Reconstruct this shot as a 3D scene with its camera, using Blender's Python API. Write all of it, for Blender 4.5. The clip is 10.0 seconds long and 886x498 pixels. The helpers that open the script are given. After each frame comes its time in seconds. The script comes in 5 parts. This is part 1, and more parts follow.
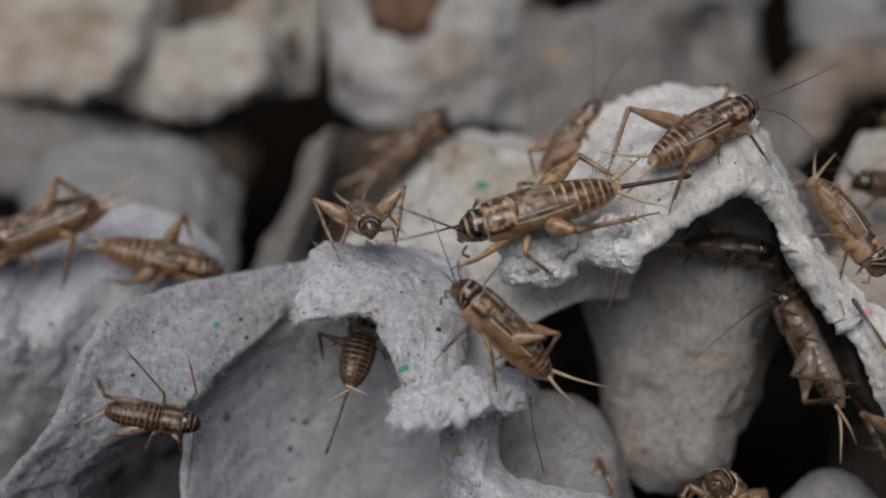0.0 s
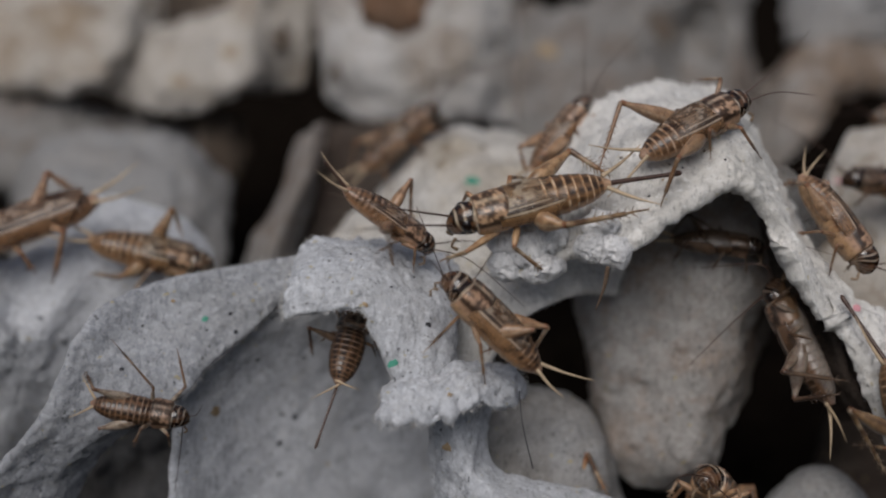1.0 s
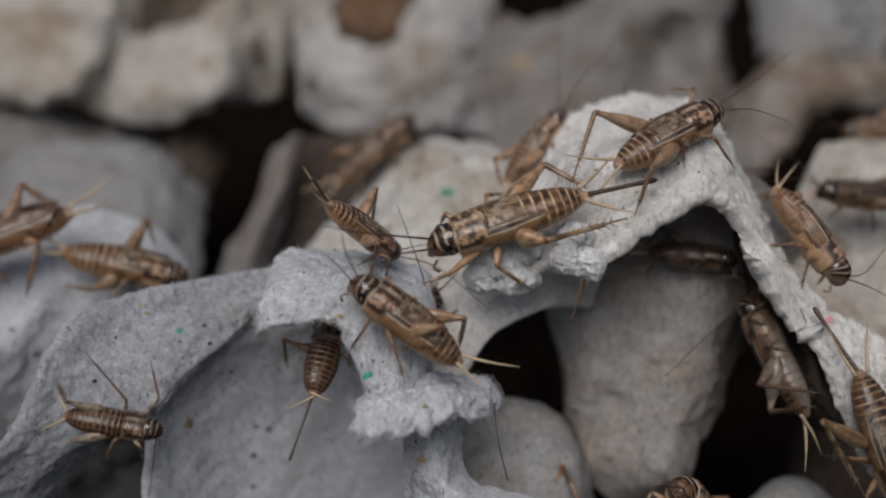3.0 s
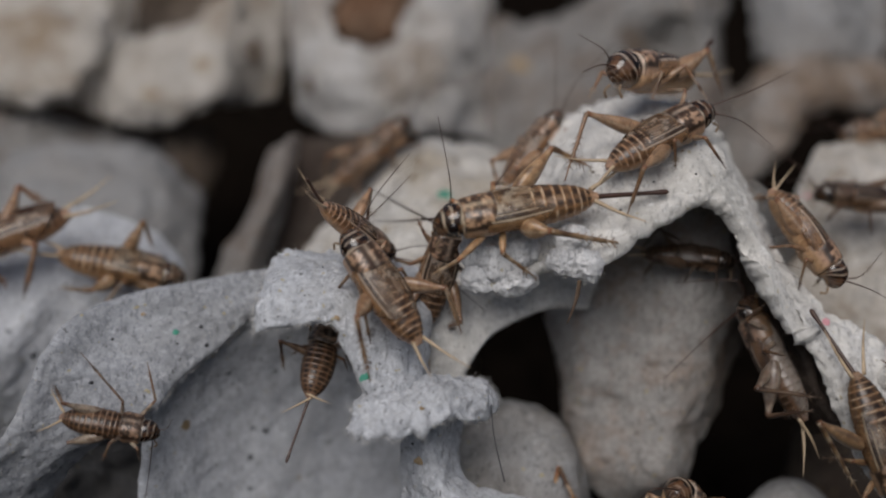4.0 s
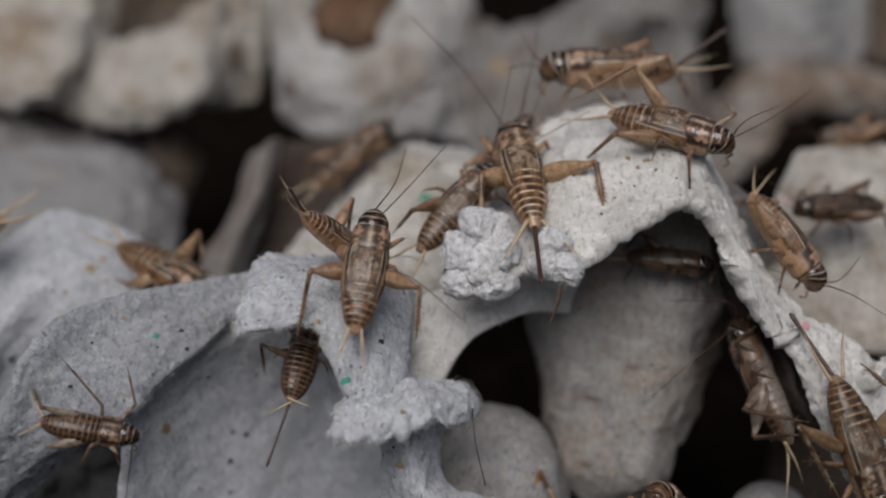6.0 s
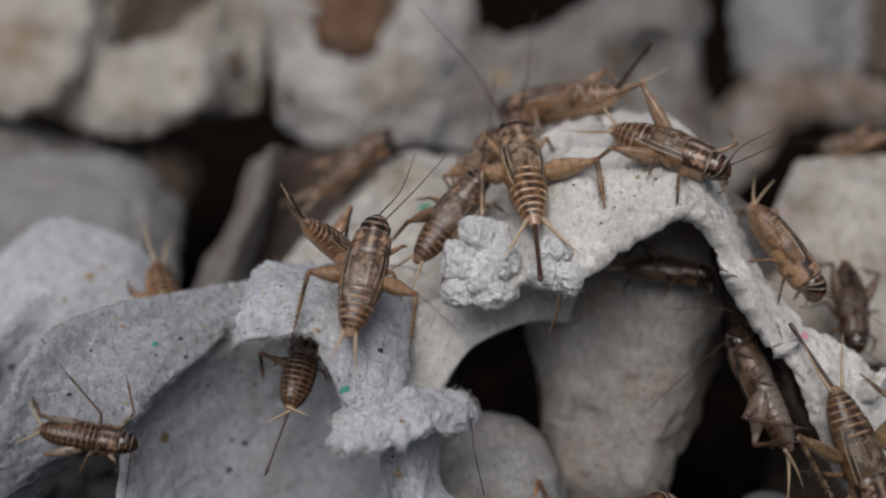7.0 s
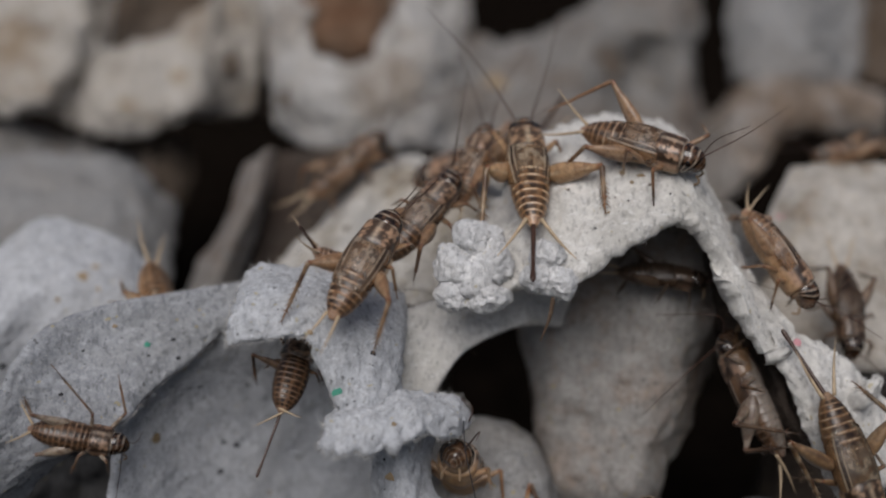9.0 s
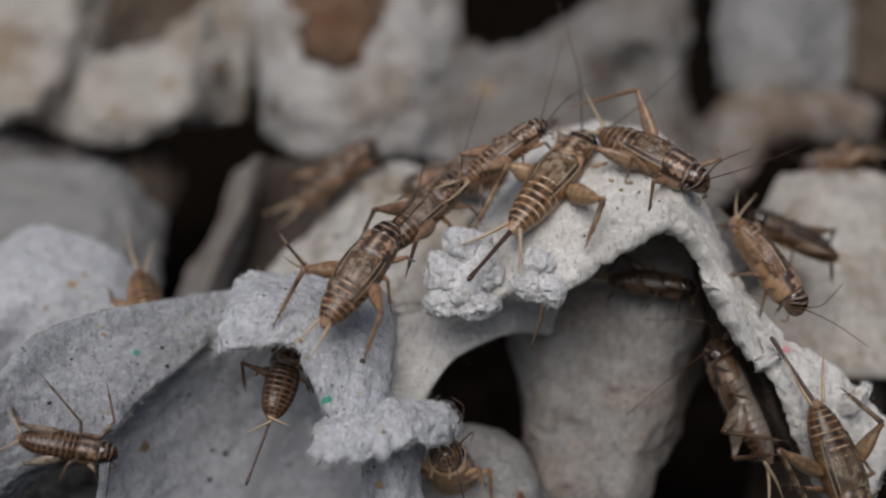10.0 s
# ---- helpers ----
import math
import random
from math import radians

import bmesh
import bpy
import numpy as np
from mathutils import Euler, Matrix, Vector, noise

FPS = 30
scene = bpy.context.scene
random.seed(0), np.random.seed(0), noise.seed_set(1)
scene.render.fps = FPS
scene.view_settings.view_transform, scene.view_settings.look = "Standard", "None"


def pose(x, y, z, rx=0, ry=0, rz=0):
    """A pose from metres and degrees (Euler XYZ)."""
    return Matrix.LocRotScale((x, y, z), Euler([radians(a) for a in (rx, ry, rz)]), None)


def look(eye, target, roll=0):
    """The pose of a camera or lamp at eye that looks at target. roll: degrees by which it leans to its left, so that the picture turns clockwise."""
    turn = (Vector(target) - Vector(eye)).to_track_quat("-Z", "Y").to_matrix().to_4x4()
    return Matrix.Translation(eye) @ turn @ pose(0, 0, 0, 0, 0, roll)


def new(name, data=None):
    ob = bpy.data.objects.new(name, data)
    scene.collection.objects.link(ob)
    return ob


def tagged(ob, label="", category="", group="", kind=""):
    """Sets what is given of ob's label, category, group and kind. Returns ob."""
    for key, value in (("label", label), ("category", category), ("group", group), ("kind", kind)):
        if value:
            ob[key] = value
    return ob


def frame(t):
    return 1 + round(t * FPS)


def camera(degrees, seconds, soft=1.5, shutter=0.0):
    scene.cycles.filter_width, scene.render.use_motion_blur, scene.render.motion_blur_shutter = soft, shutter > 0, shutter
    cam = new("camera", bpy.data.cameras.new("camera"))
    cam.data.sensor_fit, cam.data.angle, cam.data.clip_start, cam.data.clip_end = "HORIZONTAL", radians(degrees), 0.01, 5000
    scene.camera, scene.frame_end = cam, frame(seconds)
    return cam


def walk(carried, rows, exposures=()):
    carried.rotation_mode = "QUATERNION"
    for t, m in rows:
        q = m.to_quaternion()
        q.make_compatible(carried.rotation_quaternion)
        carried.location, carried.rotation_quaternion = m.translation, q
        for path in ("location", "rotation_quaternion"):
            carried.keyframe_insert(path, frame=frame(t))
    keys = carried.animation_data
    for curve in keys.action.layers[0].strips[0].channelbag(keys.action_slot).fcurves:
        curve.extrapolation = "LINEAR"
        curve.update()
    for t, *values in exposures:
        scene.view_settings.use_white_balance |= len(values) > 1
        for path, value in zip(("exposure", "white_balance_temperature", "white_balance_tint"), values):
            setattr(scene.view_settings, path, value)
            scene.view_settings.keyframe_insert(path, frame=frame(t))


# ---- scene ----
# Torn egg trays full of house crickets, seen from a hand's width away.
# Lengths below are millimetres in the frame of the leaning stack: x right, y away, z up.
from mathutils.bvhtree import BVHTree

MM = 0.001
STACK = pose(0, 0, 0.078, -25)

cam = camera(40.0, 10.0, soft=2.1, shutter=0.5)
cam.data.dof.use_dof = True
cam.data.dof.focus_distance = 0.158
cam.data.dof.aperture_fstop = 7.8


def view(yaw, pitch, roll):
    return STACK @ pose(0, -0.16, 0, 90 + pitch, roll, yaw)


walk(cam, [
    (0.0, view(0, 0, 0)), (0.5, view(-0.141, -0.218, -0.117)), (1.0, view(-0.468, -0.227, -0.254)),
    (1.5, view(-0.76, -0.162, -0.331)), (2.0, view(-1.283, 0.022, -0.33)), (2.5, view(-1.545, 0.214, -0.333)),
    (4.0, view(-1.78, 0.413, -0.382)), (4.5, view(-1.949, 0.448, -0.411)), (5.0, view(-2.223, 0.464, -0.385)),
    (5.5, view(-2.586, 0.467, -0.357)), (7.0, view(-2.688, 1.01, -0.621)), (7.5, view(-2.908, 1.062, -0.839)),
    (8.0, view(-3.082, 1.045, -0.9)), (8.5, view(-3.091, 1.069, -1.002)), (9.0, view(-2.99, 1.172, -1.165)),
    (9.5, view(-3.05, 1.267, -1.179)), (10.0, view(-3.482, 1.543, -1.106))])

# ---- light: a soft, nearly overhead overcast ----
world = bpy.data.worlds.new("overcast")
scene.world = world
world.use_nodes = True
wn = world.node_tree.nodes
sky = wn.new("ShaderNodeTexSky")
sky.sky_type, sky.sun_disc = "NISHITA", False
sky.sun_elevation, sky.sun_rotation = radians(62), radians(200)
sky.dust_density = 4.0
wn["Background"].inputs["Strength"].default_value = 0.047
world.node_tree.links.new(sky.outputs["Color"], wn["Background"].inputs["Color"])
sun = new("sun", bpy.data.lights.new("sun", "SUN"))
sun.data.energy, sun.data.angle, sun.data.color = 1.98, radians(40), (1.0, 0.97, 0.965)
sun.matrix_world = look((-0.2, -0.66, 1.0), (0, 0.05, 0))
scene.view_settings.exposure = 0.0


# ---- materials ----
class Nodes:
    def __init__(self, name, rough=0.9, metal=0.0, spec=0.5):
        self.mat = bpy.data.materials.new(name)
        self.mat.use_nodes = True
        self.t = self.mat.node_tree
        self.b = self.t.nodes["Principled BSDF"]
        self.b.inputs["Roughness"].default_value = rough
        self.b.inputs["Metallic"].default_value = metal
        self.b.inputs["Specular IOR Level"].default_value = spec
        self.coord = self.t.nodes.new("ShaderNodeTexCoord").outputs["Object"]

    def link(self, a, b):
        self.t.links.new(a, b)

    def noise(self, scale, detail=4, rough=0.6, vec=None):
        n = self.t.nodes.new("ShaderNodeTexNoise")
        n.inputs["Scale"].default_value, n.inputs["Detail"].default_value = scale, detail
        n.inputs["Roughness"].default_value = rough
        self.link(vec or self.coord, n.inputs["Vector"])
        return n.outputs["Fac"]

    def stretch(self, sx, sy, sz):
        n = self.t.nodes.new("ShaderNodeMapping")
        n.inputs["Scale"].default_value = (sx, sy, sz)
        self.link(self.coord, n.inputs["Vector"])
        return n.outputs["Vector"]

    def ramp(self, fac, stops, ease="LINEAR"):
        n = self.t.nodes.new("ShaderNodeValToRGB")
        n.color_ramp.interpolation = ease
        e = n.color_ramp.elements
        while len(e) < len(stops):
            e.new(0.5)
        for el, (p, c) in zip(e, stops):
            el.position, el.color = p, ((*c, 1) if len(c) == 3 else (c[0], c[0], c[0], 1))
        self.link(fac, n.inputs["Fac"])
        return n.outputs["Color"]

    def mix(self, fac, a, b, mode="MIX"):
        n = self.t.nodes.new("ShaderNodeMix")
        n.data_type, n.blend_type = "RGBA", mode
        for k, v in ((0, fac), (6, a), (7, b)):
            if isinstance(v, (int, float)):
                n.inputs[k].default_value = v
            elif isinstance(v, tuple):
                n.inputs[k].default_value = (*v, 1)
            else:
                self.link(v, n.inputs[k])
        return n.outputs[2]

    def bump(self, height, strength, distance):
        n = self.t.nodes.new("ShaderNodeBump")
        n.inputs["Strength"].default_value, n.inputs["Distance"].default_value = strength, distance
        self.link(height, n.inputs["Height"])
        old = self.b.inputs["Normal"].links
        if old:
            self.link(old[0].from_socket, n.inputs["Normal"])
        self.link(n.outputs["Normal"], self.b.inputs["Normal"])

    def color(self, c):
        self.link(c, self.b.inputs["Base Color"])
        return self.mat

    def axis(self, i, vec=None):
        n = self.t.nodes.new("ShaderNodeSeparateXYZ")
        self.link(vec or self.coord, n.inputs[0])
        return n.outputs[i]

    def math(self, op, a, b=0.0):
        n = self.t.nodes.new("ShaderNodeMath")
        n.operation = op
        for k, v in ((0, a), (1, b)):
            if isinstance(v, (int, float)):
                n.inputs[k].default_value = v
            else:
                self.link(v, n.inputs[k])
        return n.outputs[0]


def pulp_material(name, dark, light, speck, stain, stain_amount):
    """Moulded waste-paper pulp: cloudy grey, fibres, dark print specks, pale and ochre flecks."""
    m = Nodes(name, 0.95, 0.0, 0.15)
    c = m.ramp(m.noise(1000, 7, 0.78), [(0.34, dark), (0.5, tuple((a + b) / 2 for a, b in zip(dark, light))), (0.64, light)])
    c = m.mix(m.ramp(m.noise(120, 4, 0.6), [(0.35, (0.45,)), (0.65, (0,))]), c, tuple(v * 0.85 for v in dark))
    c = m.mix(m.ramp(m.noise(330, 4, 0.6), [(0.5, (0,)), (0.68, (stain_amount * 0.6,))]), c, stain)
    c = m.mix(m.ramp(m.noise(38, 3), [(0.5, (0,)), (0.68, (stain_amount,))]), c, stain)
    c = m.mix(m.ramp(m.noise(95, 4, 0.65, m.stretch(1.1, 0.8, 0.9)), [(0.52, (0,)), (0.66, (stain_amount * 0.75,))]), c, tuple(v * 0.75 for v in stain))
    c = m.mix(m.ramp(m.noise(140, 4, 0.65, m.stretch(0.9, 1.2, 1.1)), [(0.54, (0,)), (0.7, (stain_amount * 0.55,))]), c, tuple(min(1, v * 1.12) for v in light))
    c = m.mix(m.ramp(m.noise(1700, 3, 0.7, m.stretch(1, 0.6, 0.45)), [(0.34, (0.6,)), (0.46, (0,))]), c, tuple(v * 0.5 for v in dark))
    c = m.mix(m.ramp(m.noise(1900, 3, 0.6, m.stretch(0.5, 1, 0.8)), [(0.56, (0,)), (0.7, (0.45,))]), c, tuple(min(1, v * 1.22) for v in light))
    c = m.mix(m.ramp(m.noise(1150, 1, 0.4), [(0.73, (0,)), (0.75, (speck,))]), c, (0.05, 0.05, 0.05))
    c = m.mix(m.ramp(m.noise(900, 1, 0.4, m.stretch(1.1, 0.9, 1.2)), [(0.74, (0,)), (0.76, (0.5,))]), c, (0.45, 0.36, 0.13))
    m.bump(m.noise(520, 6, 0.75), 0.6, 0.0006)
    m.bump(m.noise(1900, 4, 0.8), 0.8, 0.0004)
    return m.color(c)


PULP = pulp_material("grey_pulp", (0.44, 0.455, 0.485), (0.72, 0.74, 0.77), 0.6, (0.42, 0.42, 0.41), 0.3)
PULP_PALE = pulp_material("torn_pale_pulp", (0.66, 0.642, 0.61), (0.9, 0.882, 0.845), 0.35, (0.52, 0.5, 0.45), 0.4)
PULP_DULL = pulp_material("dull_pulp", (0.2, 0.192, 0.182), (0.33, 0.322, 0.31), 0.4, (0.2, 0.145, 0.11), 0.9)
PULP_WARM = pulp_material("warm_pulp", (0.4, 0.373, 0.335), (0.68, 0.645, 0.592), 0.3, (0.29, 0.22, 0.15), 0.95)
PULP_RIM = pulp_material("soft_grey_pulp", (0.275, 0.288, 0.312), (0.5, 0.515, 0.545), 0.6, (0.36, 0.36, 0.35), 0.3)
PULP_MID = pulp_material("mid_grey_pulp", (0.25, 0.25, 0.25), (0.39, 0.388, 0.386), 0.3, (0.3, 0.27, 0.24), 0.5)
PULP_BROWN = pulp_material("stained_pulp", (0.12, 0.08, 0.055), (0.26, 0.19, 0.14), 0.3, (0.14, 0.08, 0.045), 0.8)
PULP_RUST = pulp_material("rust_stained_pulp", (0.15, 0.09, 0.058), (0.27, 0.185, 0.13), 0.3, (0.2, 0.1, 0.055), 0.8)
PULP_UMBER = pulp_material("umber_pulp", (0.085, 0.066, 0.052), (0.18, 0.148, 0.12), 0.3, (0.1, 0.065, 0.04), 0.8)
PULP_FOLD = pulp_material("folded_dull_pulp", (0.28, 0.265, 0.25), (0.45, 0.43, 0.41), 0.3, (0.22, 0.16, 0.115), 0.95)
# Dark grey that carries the shade under the rim.
PULP_RIM_SHADE = pulp_material("rim_shade_pulp", (0.085, 0.085, 0.088), (0.17, 0.17, 0.174), 0.3, (0.1, 0.09, 0.08), 0.6)
PULP_COOL = pulp_material("cool_pulp", (0.4, 0.39, 0.375), (0.62, 0.605, 0.585), 0.3, (0.29, 0.24, 0.19), 0.85)


def plain(name, c, rough=0.8):
    m = Nodes(name, rough)
    return m.color(m.ramp(m.noise(600, 3), [(0.3, tuple(v * 0.75 for v in c)), (0.7, tuple(min(1, v * 1.2) for v in c))]))


GREEN_INK, PINK_INK, BLACK_INK = plain("green_ink", (0.06, 0.27, 0.19)), plain("pink_ink", (0.62, 0.3, 0.33)), plain("black_ink", (0.03, 0.03, 0.035))
PULP_CLOD = pulp_material("fluffed_pulp", (0.58, 0.585, 0.595), (0.9, 0.9, 0.9), 0.3, (0.5, 0.49, 0.47), 0.3)
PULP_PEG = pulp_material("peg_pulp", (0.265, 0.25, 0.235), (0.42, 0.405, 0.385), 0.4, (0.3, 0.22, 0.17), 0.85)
# Very dark brown: the shade of cells and gaps is put into this colour.
PULP_SHADE_BROWN = pulp_material("shade_brown_pulp", (0.05, 0.04, 0.034), (0.11, 0.09, 0.075), 0.3, (0.06, 0.04, 0.03), 0.7)
PULP_SHELF = pulp_material("flecked_pulp", (0.49, 0.47, 0.435), (0.77, 0.75, 0.71), 0.5, (0.4, 0.34, 0.26), 0.8)
FIBRE = plain("paper_fibre", (0.62, 0.61, 0.59))
STAIN = plain("ochre_stain", (0.3, 0.22, 0.13))
UMBER = plain("umber_stain_shade", (0.13, 0.1, 0.075))
# Litter far darker than its own brown: the gaps' deep shade is in the colour.
soil = Nodes("gap_shade_litter", 1.0, 0.0, 0.0)
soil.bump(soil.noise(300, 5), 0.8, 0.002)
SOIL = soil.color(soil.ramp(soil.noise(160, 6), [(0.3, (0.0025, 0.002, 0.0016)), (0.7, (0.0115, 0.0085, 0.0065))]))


# ---- shaping helpers ----
def hash3(i, j, k):
    h = (i * 374761393 + j * 668265263 + k * 2147483647) & 0xFFFFFFFF
    h = ((h ^ (h >> 13)) * 1274126177) & 0xFFFFFFFF
    return ((h ^ (h >> 16)) & 0xFFFF) / 65535.0


def rough3(p, size, seed=0):
    """Smooth value noise between -1 and 1 at points p (n, 3), in cells of that size."""
    q = np.asarray(p, float) / size + seed * 17.3 + 1000
    i = np.floor(q).astype(np.int64)
    f = q - i
    f = f * f * (3 - 2 * f)
    out = 0
    for a in (0, 1):
        for b in (0, 1):
            for c in (0, 1):
                w = np.abs(1 - a - f[:, 0]) * np.abs(1 - b - f[:, 1]) * np.abs(1 - c - f[:, 2])
                out = out + w * hash3(i[:, 0] + a, i[:, 1] + b, i[:, 2] + c)
    return out * 2 - 1


def step01(x, lo, hi):
    t = np.clip((x - lo) / (hi - lo), 0, 1)
    return t * t * (3 - 2 * t)


def spline(points, u):
    """Catmull-Rom through points (n, ...) at u in 0..1."""
    p = np.asarray(points, float)
    n = len(p) - 1
    p = np.concatenate([[2 * p[0] - p[1]], p, [2 * p[-1] - p[-2]]])
    s = np.clip(np.asarray(u, float), 0, 1) * n
    i = np.minimum(s.astype(int), n - 1)
    t = (s - i).reshape((-1,) + (1,) * (p.ndim - 1))
    a, b, c, d = p[i], p[i + 1], p[i + 2], p[i + 3]
    return 0.5 * (2 * b + (c - a) * t + (2 * a - 5 * b + 4 * c - d) * t ** 2 + (3 * b - a - 3 * c + d) * t ** 3)


def mesh_of(name, verts, faces, material, smooth=True, tint=None):
    me = bpy.data.meshes.new(name)
    me.from_pydata((np.asarray(verts) * MM).tolist(), [], [list(map(int, f)) for f in faces])
    me.materials.append(material)
    me.polygons.foreach_set("use_smooth", [smooth] * len(me.polygons))
    if tint is not None:
        c = np.asarray(tint, float)
        c = np.concatenate([c, np.ones((len(c), 1))], 1) if c.shape[1] == 3 else c
        me.color_attributes.new("tint", "FLOAT_COLOR", "POINT").data.foreach_set("color", c.ravel())
    me.update()
    return me


def part(name, me, parent, label="", m=None):
    ob = new(name, me)
    ob.parent = parent
    if m is not None:
        ob.matrix_basis = m
    if label:
        ob["label"] = label
    return ob


def grid_faces(nu, nv, base=0, flip=False):
    i, j = np.meshgrid(np.arange(nu - 1), np.arange(nv - 1), indexing="ij")
    a = (base + i * nv + j).ravel()
    q = np.stack([a, a + 1, a + nv + 1, a + nv], 1)
    return q[:, ::-1] if flip else q


def pulp_sheet(name, sections, material, parent, step=0.7, thick=1.6, rag=(0, 0, 0.05, 0.05), lump=0.35, seed=1, label="", wavy=1.0, holes=(), fuzz=0, tear=0.0):
    """A torn piece of tray wall, lofted through its cross-sections. rag: how far each border
    (start, end, first edge, last edge) is torn, as a part of the width."""
    s = np.asarray(sections, float)
    across = np.linalg.norm(np.diff(s, axis=1), axis=2).sum(1).max()
    along = np.linalg.norm(np.diff(s, axis=0), axis=2).sum(0).max()
    nu, nv = int(np.clip(along / step, 12, 420)), int(np.clip(across / step, 10, 150))
    fine_u, fine_v = 4 * nu, 4 * nv
    fine = spline(np.swapaxes(spline(np.swapaxes(s, 0, 1), np.linspace(0, 1, fine_v)), 0, 1), np.linspace(0, 1, fine_u))
    U, V = np.meshgrid(np.linspace(0, 1, nu), np.linspace(0, 1, nv), indexing="ij")

    def torn(w, length, k):
        q = np.stack([w * length, 0 * w + k * 31.0, 0 * w + seed * 7.0], -1).reshape(-1, 3)
        return (0.5 * rough3(q, 6) + 0.3 * rough3(q, 2.2, 3) + 0.25 * rough3(q, 1.0, 5) + 0.15 * rough3(q, 0.5, 6)).reshape(w.shape) * 0.5 + 0.5
    u0, u1 = rag[0] * torn(V, across, 1), 1 - rag[1] * torn(V, across, 2)
    v0, v1 = rag[2] * torn(U, along, 3), 1 - rag[3] * torn(U, along, 4)
    UU, VV = (u0 + U * (u1 - u0)) * (fine_u - 1), (v0 + V * (v1 - v0)) * (fine_v - 1)
    iu, iv = np.minimum(UU.astype(int), fine_u - 2), np.minimum(VV.astype(int), fine_v - 2)
    fu, fv = (UU - iu)[..., None], (VV - iv)[..., None]
    g = (fine[iu, iv] * (1 - fu) + fine[iu + 1, iv] * fu) * (1 - fv) + (fine[iu, iv + 1] * (1 - fu) + fine[iu + 1, iv + 1] * fu) * fv
    n = np.cross(np.gradient(g, axis=0), np.gradient(g, axis=1))
    n /= np.linalg.norm(n, axis=2, keepdims=True) + 1e-9
    if (n[..., 1]).mean() > 0:
        n = -n
    flat = g.reshape(-1, 3)
    crease = 1 - np.abs(rough3(flat, 4.5, seed + 6))
    d = -lump * 0.45 * crease ** 6 + lump * wavy * 1.4 * rough3(flat, 9, seed) + lump * 0.9 * rough3(flat, 3.2, seed + 1) + lump * 0.5 * rough3(flat, 1.3, seed + 2) + lump * 0.4 * rough3(flat, 0.6, seed + 3)
    edge = np.minimum(np.minimum(U, 1 - U) * along, np.minimum(V, 1 - V) * across)
    if tear:
        near = tear * np.exp(-edge.ravel() / 2.6)
        d = d + (0.13 * tear + near) * (0.55 * np.abs(rough3(flat, 1.9, seed + 8)) + 0.4 * rough3(flat, 0.95, seed + 9) + 0.22 * rough3(flat, 0.5, seed + 10) - 0.2)
        pits = step01(rough3(flat, 1.5, seed + 11), 0.3, 0.75)
        d = d - 0.22 * tear * pits
    th = thick * (1 + 0.25 * rough3(flat, 5, seed + 4).reshape(nu, nv)) * np.sqrt(np.clip(1 - (1 - np.clip(edge / thick, 0, 1)) ** 2, 0.04, 1))
    front = g + n * (d.reshape(nu, nv) - (thick - th) * 0.5)[..., None]
    back = front - n * th[..., None]
    count = nu * nv
    verts = np.concatenate([front.reshape(-1, 3), back.reshape(-1, 3)])
    faces = np.concatenate([grid_faces(nu, nv), grid_faces(nu, nv, count, True)]).tolist()
    ring = [i * nv for i in range(nu)] + [(nu - 1) * nv + j for j in range(1, nv)] + [i * nv + nv - 1 for i in range(nu - 2, -1, -1)] + list(range(nv - 2, 0, -1))
    for a, b in zip(ring, ring[1:] + ring[:1]):
        faces.append([a, b, b + count, a + count])
    for at, r in holes:
        gone = np.linalg.norm((verts - at) * (1, 0.2, 1) / r, axis=1) < 1 + 0.45 * rough3(verts, 5, 3)
        faces = [f for f in faces if not any(gone[f])]
    me = mesh_of(name, verts, faces, material)
    bm = bmesh.new()
    bm.from_mesh(me)
    bmesh.ops.recalc_face_normals(bm, faces=bm.faces)
    bm.to_mesh(me)
    bm.free()
    ob = part(name, me, parent, label)
    if fuzz:
        border = front.reshape(-1, 3)[ring]
        inward = g[1:-1, 1:-1].reshape(-1, 3)
        fibres(ob, border, g.reshape(-1, 3).mean(0), inward, n[1:-1, 1:-1].reshape(-1, 3), fuzz, seed)
    return ob


def fibres(parent, border, middle, inward, normals, count, seed):
    """Short paper fibres that stand out of torn borders and lie on the face: one joined mesh."""
    rnd = np.random.RandomState(seed)
    verts, faces = [], []
    for k in range(count):
        if k % 3:
            i = rnd.randint(len(border))
            root = border[i]
            way = root - middle
            way = way / (np.linalg.norm(way) + 1e-6) + rnd.normal(0, 0.8, 3)
            size = rnd.uniform(0.15, 0.7) if rnd.rand() < 0.93 else rnd.uniform(0.7, 1.4)
        else:
            i = rnd.randint(len(inward))
            root = inward[i]
            way = normals[i] * 0.5 + rnd.normal(0, 0.7, 3)
            size = rnd.uniform(0.15, 0.5)
        way = way / np.linalg.norm(way) * size
        side = np.cross(way, rnd.normal(0, 1, 3))
        side = side / (np.linalg.norm(side) + 1e-6) * 0.022
        side2 = np.cross(way, side) / size
        bend = rnd.normal(0, 0.2, 3) * size
        b = len(verts)
        for w, thin in ((0.0, 1.0), (0.5, 0.9), (1.0, 0.4)):
            c = root + way * w + bend * w * w
            verts += [c + side * thin, c - side * 0.5 * thin + side2 * 0.8 * thin, c - side * 0.5 * thin - side2 * 0.8 * thin]
        for q in (0, 3):
            for a, e in ((0, 1), (1, 2), (2, 0)):
                faces.append((b + q + a, b + q + e, b + q + 3 + e, b + q + 3 + a))
    tagged(part("fibre_fringe", mesh_of("fibre_fringe", verts, faces, FIBRE), parent), kind="stuff")


